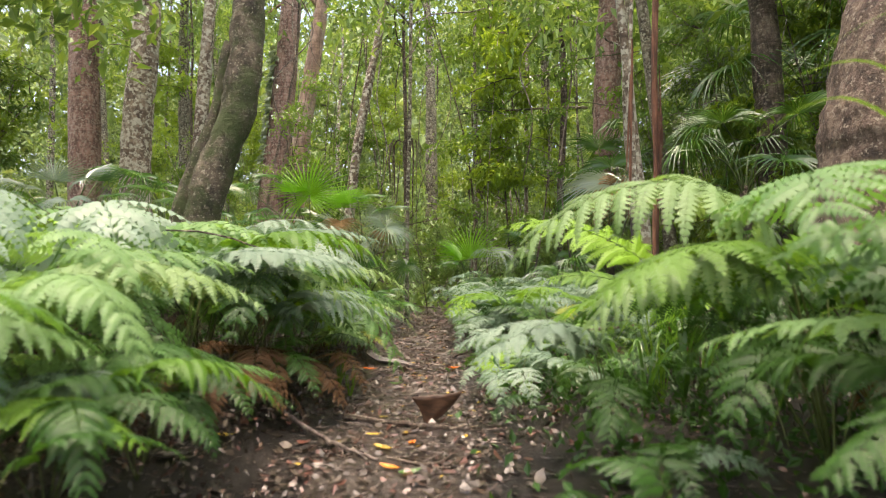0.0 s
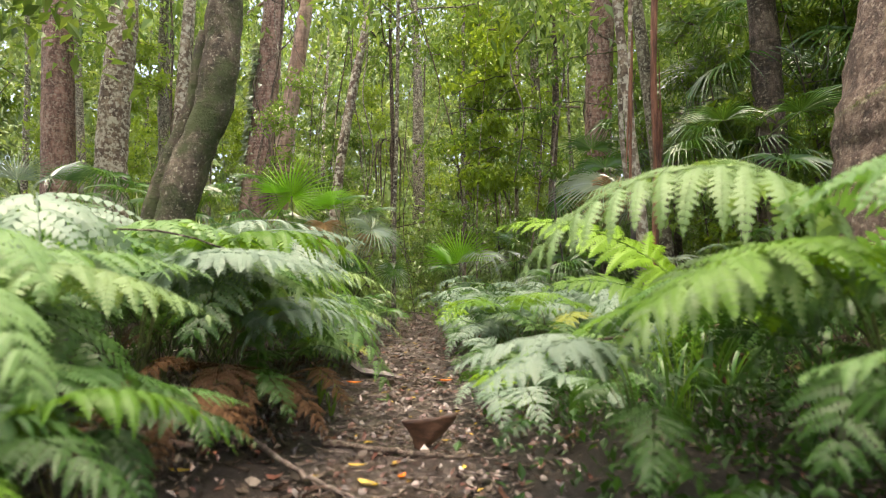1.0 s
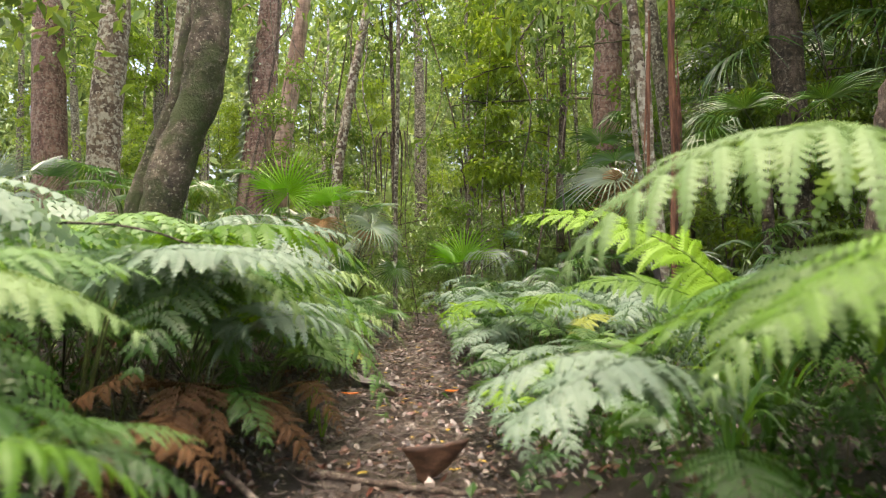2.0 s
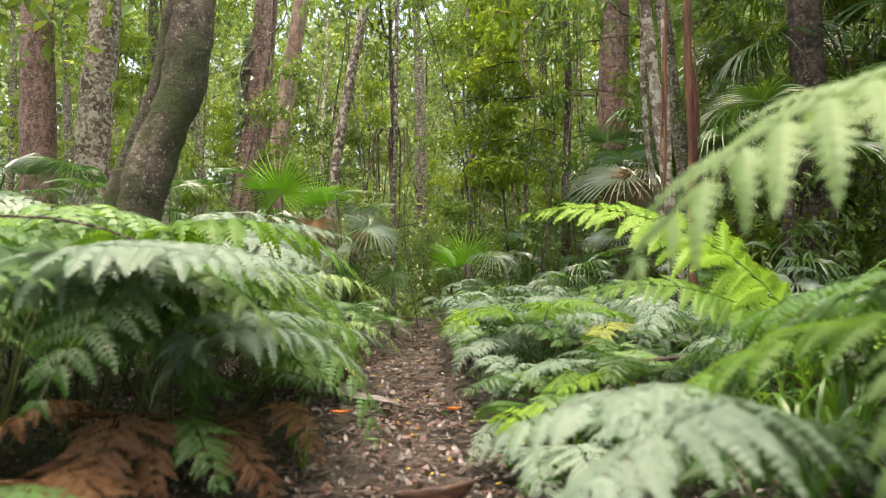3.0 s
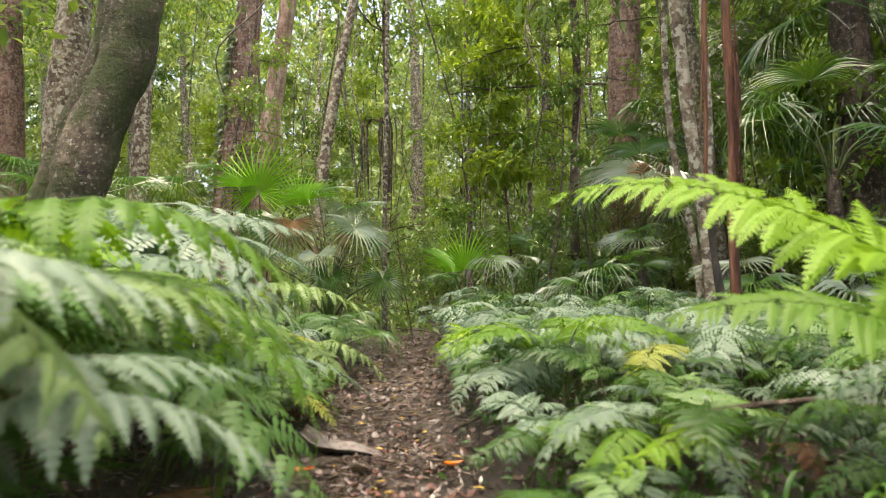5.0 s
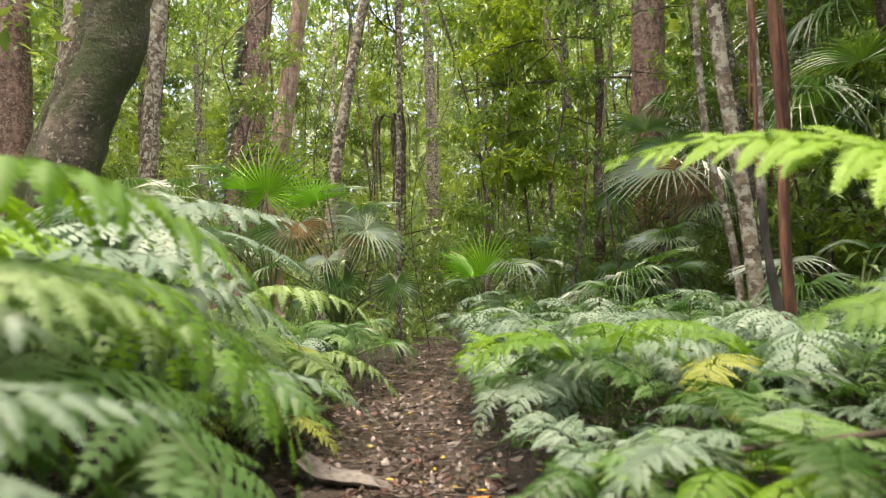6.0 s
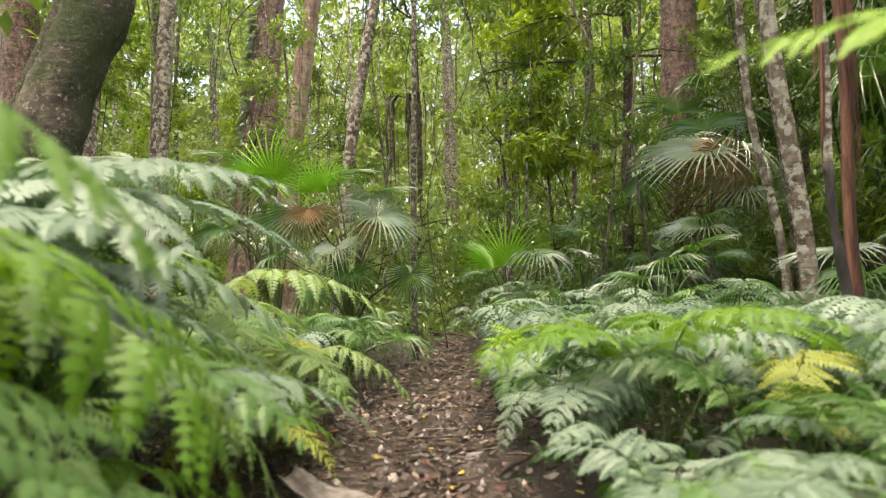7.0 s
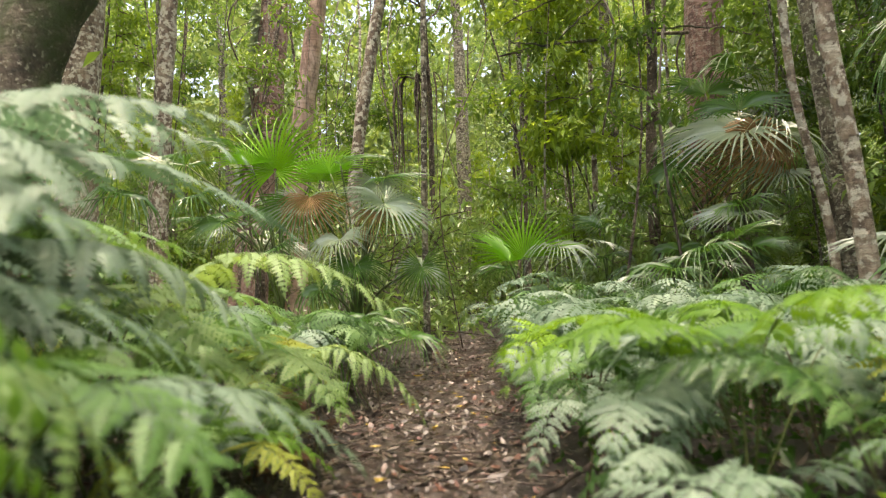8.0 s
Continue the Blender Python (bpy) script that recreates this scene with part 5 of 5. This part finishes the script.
def litter():
    rng = np.random.default_rng(31)
    pieces_v, pieces_f, k = [], [], 0
    small_v, small_f = [], []
    shape = np.array(((-0.5, 0), (-0.2, 0.9), (0.15, 1.0), (0.5, 0), (0.15, -1.0), (-0.2, -0.9)))
    for i in range(42000):
        y = rng.uniform(-1.5, 13.5)
        near = rng.uniform() < 0.6
        x = path_x(y) + (rng.uniform(-0.55, 0.55) if near else rng.normal(0, 1.1))
        if near and noise.noise(Vector((x * 2.2, y * 2.2, 7))) + rng.normal(0, 0.25) < -0.12:
            continue
        size = (0.01 + 0.055 * rng.uniform() ** 2.2) * (1 if near else 1.1) * (1.6 if rng.uniform() < 0.03 else 1)
        w = size * rng.uniform(0.08, 0.3)
        a = rng.uniform(0, 6.28)
        tip = rng.normal(0, 0.3, 2)
        curl = rng.uniform(-0.2, 0.8)
        skew = rng.normal(0, 0.25, 6)
        c, s = math.cos(a), math.sin(a)
        z0 = ground_z(x, y) + (0.018 if abs(x - path_x(y)) < 0.4 else 0.005)
        for (u, v), k6 in zip(shape, skew):
            px, py = u * size, v * w * (1 + k6) + curl * 0.2 * size * u * u
            z = z0 + max(-0.006, px * tip[0] + py * tip[1] + curl * size * (u * u * 1.2 + 0.08 * abs(v))) + 0.003
            pieces_v.append((x + px * c - py * s, y + px * s + py * c, z))
        pieces_f += [(k, k + 1, k + 5), (k + 1, k + 2, k + 4, k + 5), (k + 2, k + 3, k + 4)]
        k += 6
    ob = linked("leaf_litter", mesh_of("leaf_litter", pieces_v, pieces_f, LITTER, False))
    tagged(ob, "brown and reddish fallen leaves strewn over the mud", "leaf litter", kind="stuff")
    for i in range(100):
        y, near = rng.uniform(2.0, 12), rng.normal(0, 0.35)
        x, a, size = path_x(y) + near, rng.uniform(0, 6.28), rng.uniform(0.012, 0.035)
        c, s, z0 = math.cos(a) * size, math.sin(a) * size, ground_z(x, y) + 0.024
        k = len(small_v)
        small_v += [(x - c, y - s, z0), (x - s * 0.4, y + c * 0.4, z0 + 0.004), (x + c, y + s, z0 + 0.003), (x + s * 0.4, y - c * 0.4, z0 + 0.005)]
        small_f += [(k, k + 1, k + 2), (k, k + 2, k + 3)]
    ob = linked("yellow_leaf_litter", mesh_of("yellow_leaf_litter", small_v, small_f, LEAF_YELLOW, False))
    tagged(ob, "tiny yellow leaves scattered over the muddy path", "leaf litter", kind="stuff")
    bits = []
    for i in range(900):
        y = rng.uniform(-1, 13)
        x = path_x(y) + (rng.uniform(-0.5, 0.5) if i % 2 else rng.normal(0, 1.3))
        a, l = rng.uniform(0, 3.14), rng.uniform(0.05, 0.32)
        pts = []
        for u in (-0.5, -0.15, 0.2, 0.5):
            qx, qy = x + u * l * math.cos(a) + rng.normal(0, 0.008), y + u * l * math.sin(a) + rng.normal(0, 0.008)
            pts.append((qx, qy, ground_z(qx, qy) + 0.02 + rng.uniform(0, 0.012)))
        bits.append(tube(pts, np.linspace(rng.uniform(0.0015, 0.005), 0.001, 4), 4))
    v, f = joined(bits)
    ob = linked("twig_litter", mesh_of("twig_litter", v, f, TWIG))
    tagged(ob, "thin dead twigs scattered among fallen leaves", "twigs", kind="stuff")


def stick(points, r0, r1, label, mat=TWIG, seed=0, lift=0.02, name="stick"):
    """A fallen stick; points are places over the ground (x, y, height)."""
    p = bent([(x, y, ground_z(x, y) + h + lift) for x, y, h in points], 18)
    base = p[0].copy()
    rng = np.random.default_rng(seed)
    p = p - base + rng.normal(0, r0 * 0.25, p.shape)
    v, f = tube(p, np.linspace(r0, r1, 18), 8, 0.25, seed)
    ob = linked(name, mesh_of(name, v, f, mat), None, Matrix.Translation(base))
    return tagged(ob, label, name, "fallen sticks")


def curled_bark(length, width, mat, seed, curl, rise):
    """A thick, curled palm sheath or bark piece with a turned-up end."""
    rng = np.random.default_rng(seed)
    nu, nv, verts, faces = 22, 11, [], []
    for layer in (0, 1):
        for i in range(nu):
            u = i / (nu - 1)
            wide = width * 0.5 * (math.sin(math.pi * min(1, 0.18 + 0.82 * u)) ** 0.6 + 0.05) * (1 - 0.25 * u)
            for k in range(nv):
                v = -1 + 2 * k / (nv - 1)
                z = rise * max(0, 0.35 - u) ** 1.5 * 4 * length + wide * curl * v * v + 0.004 * noise.noise(Vector((u * 8, v * 5, seed))) * 3
                verts.append((length * (u - 0.5), wide * v * (1 - 0.25 * curl * v * v) + 0.03 * length * math.sin(3 * u), z + 0.004 + 0.006 * layer))
    q = nu * nv
    for i in range(nu - 1):
        for k in range(nv - 1):
            a = i * nv + k
            faces += [(a, a + nv, a + nv + 1, a + 1), (q + a, q + a + 1, q + a + nv + 1, q + a + nv)]
    edge = [k for k in range(nv)] + [i * nv + nv - 1 for i in range(1, nu)] + [(nu - 1) * nv + k for k in range(nv - 2, -1, -1)] + [i * nv for i in range(nu - 2, 0, -1)]
    for a, b in zip(edge, edge[1:] + edge[:1]):
        faces.append((a, b, q + b, q + a))
    return mesh_of("sheath", verts, faces, mat)


def sheath_flap(length, height, mat, seed):
    """A dry palm sheath that stands on its point: a folded, thick, three-cornered flap."""
    nu, nv, verts, faces = 16, 9, [], []
    for layer in (0, 1):
        for i in range(nu):
            u = i / (nu - 1)
            for k in range(nv):
                v = k / (nv - 1)
                low = 1 - 0.82 * v ** 1.1
                x = length * ((u - 0.3) * low + 0.06 * math.sin(3 * v))
                z = height * (1 - v) * (0.92 + 0.16 * u) + 0.012 * noise.noise(Vector((u * 4, v * 4, seed)))
                y = 0.09 * (abs(u - 0.3) ** 1.3) * (1 - 0.4 * v) + 0.05 * v + 0.012 * math.sin(5 * u + 2 * v)
                verts.append((x, y + 0.007 * layer, z))
    q = nu * nv
    for i in range(nu - 1):
        for k in range(nv - 1):
            a = i * nv + k
            faces += [(a, a + 1, a + nv + 1, a + nv), (q + a, q + a + nv, q + a + nv + 1, q + a + 1)]
    edge = [k for k in range(nv)] + [i * nv + nv - 1 for i in range(1, nu)] + [(nu - 1) * nv + k for k in range(nv - 2, -1, -1)] + [i * nv for i in range(nu - 2, 0, -1)]
    for a, b in zip(edge, edge[1:] + edge[:1]):
        faces.append((a, q + a, q + b, b))
    return mesh_of("sheath", verts, faces, mat)


def path_things():
    litter()
    ob = linked("bark_sheath", curled_bark(0.46, 0.19, FALLEN_BARK, 3, 0.42, 0.24), None, on_ground(-0.48, 5.78, -18, 0.012))
    tagged(ob, "grey curled palm sheath lying on the muddy path", "bark")
    ob = linked("palm_sheath", sheath_flap(0.28, 0.17, BROWN_SHEATH, 5), None, on_ground(-0.085, 3.47, 6, 0.0))
    tagged(ob, "brown curled palm sheath lying over a stick", "sheath")
    stick([(-0.56, 3.62, 0.0), (-0.25, 3.47, 0.01), (0.0, 3.38, 0.0), (0.2, 3.36, 0.0)], 0.022, 0.009, "dark dead stick lying across the path", BARK_BROWN, 1)
    stick([(-0.85, 3.42, 0.03), (-0.55, 3.08, 0.01), (-0.28, 2.78, 0.0)], 0.014, 0.008, "pale dead stick beside the path", seed=2)
    stick([(-0.25, 2.85, 0.0), (-0.05, 2.75, 0.0), (0.06, 2.9, 0.01)], 0.007, 0.004, "dark crooked twig on the path", BARK_BROWN, 3)
    stick([(-1.75, 3.3, 0.05), (-1.35, 3.2, 0.05), (-1.05, 3.22, 0.02)], 0.018, 0.012, "reddish dead stick under the ferns", BARK_RED, 4)
    stick([(-1.7, 2.72, 0.02), (-1.3, 2.6, 0.0)], 0.008, 0.005, "dark twig on leaf litter", BARK_BROWN, 5)
    stick([(-0.6, 6.9, 0.0), (-0.2, 6.85, 0.01), (0.05, 6.9, 0.0)], 0.007, 0.004, "thin twig lying across the path", BARK_BROWN, 6)
    stick([(-0.45, 6.3, 0.0), (-0.15, 6.5, 0.01), (0.0, 6.75, 0.0)], 0.007, 0.004, "thin twig lying on the path", BARK_BROWN, 7)
    stick([(0.1, 6.1, 0.02), (0.35, 6.4, 0.03), (0.6, 6.8, 0.0)], 0.012, 0.006, "dark fallen stick under the ferns", BARK_BROWN, 8)
    stick([(0.83, 4.8, 0.31), (1.5, 4.7, 0.36), (2.2, 4.65, 0.39), (2.9, 4.6, 0.0)], 0.01, 0.009, "long dead branch propped among the ferns", BARK_BROWN, 9, 0.0)
    stick([(1.36, 4.3, 0.63), (1.6, 4.27, 0.28), (1.85, 4.25, -0.02)], 0.017, 0.02, "leaning brown dead stem", BARK_PEEL, 10, 0.0)
    stick([(1.35, 4.3, 0.0), (1.75, 4.35, 0.42), (2.2, 4.4, 0.62)], 0.01, 0.007, "bent dead stem among the ferns", BARK_BROWN, 11, 0.0)
    stick([(0.72, 3.95, 0.0), (1.0, 4.05, 0.03), (1.22, 4.2, 0.1)], 0.02, 0.016, "broken pale stick under the ferns", TWIG, 13)
    stick([(0.8, 5.08, 0.0), (0.98, 5.2, 0.05), (1.12, 5.38, 0.16)], 0.02, 0.017, "broken reddish stick under the ferns", BARK_RED, 14)
    stick([(-2.5, 3.5, -0.02), (-2.0, 3.6, 0.85), (-1.5, 3.7, 0.98), (-0.95, 3.78, 0.9)], 0.011, 0.004, "thin dark bare branch leaning over the ferns", BARK_BROWN, 12, 0.0)
    big = (("orange", LEAF_ORANGE, ((0.1, 5.52, 20, 0.11), (-0.22, 2.66, -25, 0.1), (-0.62, 5.45, 10, 0.13), (-0.15, 3.1, 70, 0.07))),
           ("yellow", LEAF_YELLOW, ((-0.6, 9.6, 30, 0.1), (-0.28, 3.0, -30, 0.11), (-0.35, 3.25, 15, 0.08), (-1.0, 2.95, 5, 0.09), (-0.3, 7.4, 60, 0.06), (-0.55, 7.0, 20, 0.06), (-0.1, 7.8, -40, 0.05),
                                    (-0.45, 6.5, 10, 0.05), (-0.2, 8.4, 0, 0.06), (-0.05, 6.2, 80, 0.06), (-0.5, 8.2, 45, 0.05), (0.05, 3.65, 10, 0.05))),
           ("green", FERN, ((-0.13, 2.58, 35, 0.11), (-0.35, 4.75, 10, 0.09))),
           ("pale", FALLEN_BARK, ((-0.12, 4.9, 30, 0.06), (-0.32, 4.55, -40, 0.07), (-1.1, 2.6, 25, 0.16), (-0.4, 7.3, 15, 0.09))))
    for word, mat, places in big:
        for i, (x, y, rz, size) in enumerate(places):
            ob = linked("fallen_leaf", fallen_leaf(i, size, size * 0.42, 0.5, mat, "fallen_leaf"), None, on_ground(x, y, rz, 0.016))
            tagged(ob, f"{word} fallen leaf lying on the mud", "leaf", "fallen leaves")


path_things()


# ---- small plants, vines and the slim snag ----
def grass_tuft(x, y, blades, label):
    """Long arching grass blades; each goes from the root over a crest to its tip."""
    z0 = ground_z(x, y)
    root = thing("grass_tuft", pose(x, y, z0), label, "grass")
    for crest, tip, wide in blades:
        p = bent([(0, 0, 0), ((crest[0] - x) * 0.55, (crest[1] - y) * 0.55, (crest[2] - z0) * 0.7), (crest[0] - x, crest[1] - y, crest[2] - z0), (tip[0] - x, tip[1] - y, tip[2] - z0)], 24)
        verts, faces = [], []
        for i, q in enumerate(p):
            half = wide * 0.5 * min(1, (23 - i) / 12) + 0.0004
            t = p[min(i + 1, 23)] - p[max(i - 1, 0)]
            side = np.cross(t, (0.2, 0.3, 1))
            side /= np.linalg.norm(side) + 1e-9
            verts += [q + side * half, q - np.array((0, 0, half * 0.5)), q - side * half]
        for i in range(23):
            a = 3 * i
            faces += [(a, a + 1, a + 4, a + 3), (a + 1, a + 2, a + 5, a + 4)]
        linked("blade", mesh_of("blade", verts, faces, GRASS), root)
    return root


def random_tuft(x, y, seed, n, tall, label):
    rng = np.random.default_rng(seed)
    z0 = ground_z(x, y)
    out = []
    for i in range(n):
        w, r = rng.uniform(0, 6.28), rng.uniform(0.1, 0.4) * tall
        h = tall * rng.uniform(0.6, 1.0)
        out.append(((x + r * math.cos(w), y + r * math.sin(w), z0 + h), (x + 1.9 * r * math.cos(w), y + 1.9 * r * math.sin(w), z0 + h * rng.uniform(0.4, 0.95)), rng.uniform(0.005, 0.012)))
    return grass_tuft(x, y, out, label)


def snag():
    """A slim stem: charred below, pale above, with red bark hanging on."""
    root = thing("snag", on_ground(2.3, 7.35, 0, -0.05), "slim dead stem, charred black below and pale above", "dead stem")
    low = bent([(0, 0, 0), (-0.02, 0, 0.6), (-0.08, 0, 1.1), (-0.1, 0, 1.5)], 14)
    v, f = tube(low, np.linspace(0.034, 0.026, 14), 10, 0.25, 4)
    linked("charred_stem", mesh_of("charred_stem", v, f, CHAR), root, None, "charred black lower stem")
    high = bent([(-0.1, 0, 1.42), (-0.08, 0, 2.2), (-0.1, 0, 3.2), (-0.06, 0, 4.6), (0.0, 0, 6.5)], 30)
    v, f = tube(high, np.linspace(0.03, 0.018, 30), 10, 0.2, 5)
    linked("pale_stem", mesh_of("pale_stem", v, f, BARK_PALE), root, None, "pale upper stem")
    rng = np.random.default_rng(8)
    for i in range(5):
        z1, z0 = rng.uniform(2.6, 4.2), rng.uniform(1.1, 2.0)
        d = rng.uniform(-0.05, 0.03)
        v, f = ribbon(bent([(-0.09 + d, -0.05, z1), (-0.12 + d, -0.06, (z0 + z1) / 2), (-0.14 + d * 1.5, -0.05, z0)], 12), rng.uniform(0.014, 0.028), rng)
        linked("bark_strip", mesh_of("bark_strip", v, f, BARK_PEEL), root, None, "hanging red bark strip")


CHAR = bark_material("charred_wood", [(0.012, 0.011, 0.01), (0.03, 0.026, 0.023), (0.06, 0.05, 0.045)], size=9, bump=0.01, rough=0.8)
snag()
grass_tuft(1.45, 1.25, [((0.98, 1.5, 1.25), (0.64, 1.5, 1.1), 0.012), ((1.05, 1.5, 1.33), (0.76, 1.52, 1.28), 0.012), ((1.15, 1.5, 1.46), (0.84, 1.5, 1.33), 0.006), ((0.95, 1.55, 0.75), (0.78, 1.6, 0.35), 0.014)],
           "tuft of long arching grass blades")
for i, (x, y, n, tall) in enumerate(((-0.75, 4.6, 9, 0.3), (-0.62, 4.25, 7, 0.25), (0.45, 6.4, 7, 0.2), (0.5, 3.9, 8, 0.22), (1.15, 3.35, 9, 0.55), (1.3, 3.9, 8, 0.6), (0.62, 5.6, 7, 0.2), (-0.9, 7.9, 9, 0.3), (0.35, 9.3, 8, 0.25))):
    random_tuft(x, y, 50 + i, n, tall, "small tuft of green grass blades")


def hanging_vines():
    rng = np.random.default_rng(41)
    for i in range(26):
        x, y = rng.uniform(-6, 7), rng.uniform(11, 22)
        top = rng.uniform(6, 9)
        low = rng.uniform(0.0, 2.5) if i % 3 else 0.0
        z0 = ground_z(x, y)
        p = bent([(0, 0, low)] + [(rng.normal(0, 0.25), rng.normal(0, 0.25), low + (top - low) * u) for u in (0.25, 0.5, 0.75, 1.0)], 22)
        r = rng.uniform(0.006, 0.02)
        v, f = tube(p, r, 6, 0.3, i)
        ob = linked("vine", mesh_of("vine", v, f, (BARK_BROWN, BARK_GREY, TWIG)[i % 3]), None, pose(x, y, z0 - 0.03))
        tagged(ob, "thin woody vine hanging among the trees", "vine", "hanging vines")


hanging_vines()


# ---- strap-leaved plants under the right bank ----
STRAP = leaf_material("strap_leaf", [(0.025, 0.085, 0.016), (0.05, 0.14, 0.025), (0.08, 0.19, 0.035)], 0.35, 0.3, 0.6)


def strap_plant(x, y, seed, n, tall):
    """Broad arching strap leaves with a keeled middle, from one root."""
    rng = np.random.default_rng(seed)
    root = thing("strap_plant", on_ground(x, y), "strap-leaved plant with glossy deep green arching leaves", "plant", "strap-leaved plants")
    for i in range(n):
        w, r, h = 6.283 * (i + rng.uniform(0, 0.8)) / n, rng.uniform(0.18, 0.42) * tall, tall * rng.uniform(0.6, 1.0)
        c, s = math.cos(w), math.sin(w)
        p = bent([(0, 0, -0.01), (0.4 * r * c, 0.4 * r * s, h * 0.62), (1.2 * r * c, 1.2 * r * s, h), (2.3 * r * c, 2.3 * r * s, h * rng.uniform(0.45, 0.9))], 14)
        wide = rng.uniform(0.012, 0.03)
        verts, faces = [], []
        for k, q in enumerate(p):
            half = wide * 0.5 * min(1.0, (13 - k) / 6 + 0.02)
            side = np.array((-s, c, 0.0)) * half
            verts += [q + side + np.array((0, 0, half * 0.4)), q, q - side + np.array((0, 0, half * 0.4))]
        for k in range(13):
            a = 3 * k
            faces += [(a, a + 1, a + 4, a + 3), (a + 1, a + 2, a + 5, a + 4)]
        linked("strap_leaf", mesh_of("strap_leaf", verts, faces, STRAP), root)


for i, (x, y, n, tall) in enumerate(((1.0, 3.15, 9, 0.45), (1.3, 3.45, 10, 0.48), (1.05, 3.8, 8, 0.36), (1.55, 3.8, 8, 0.42), (1.75, 3.3, 9, 0.5), (1.4, 4.1, 6, 0.34), (2.0, 3.75, 8, 0.45), (0.95, 4.2, 6, 0.3))):
    strap_plant(x, y, 90 + i, n, tall)
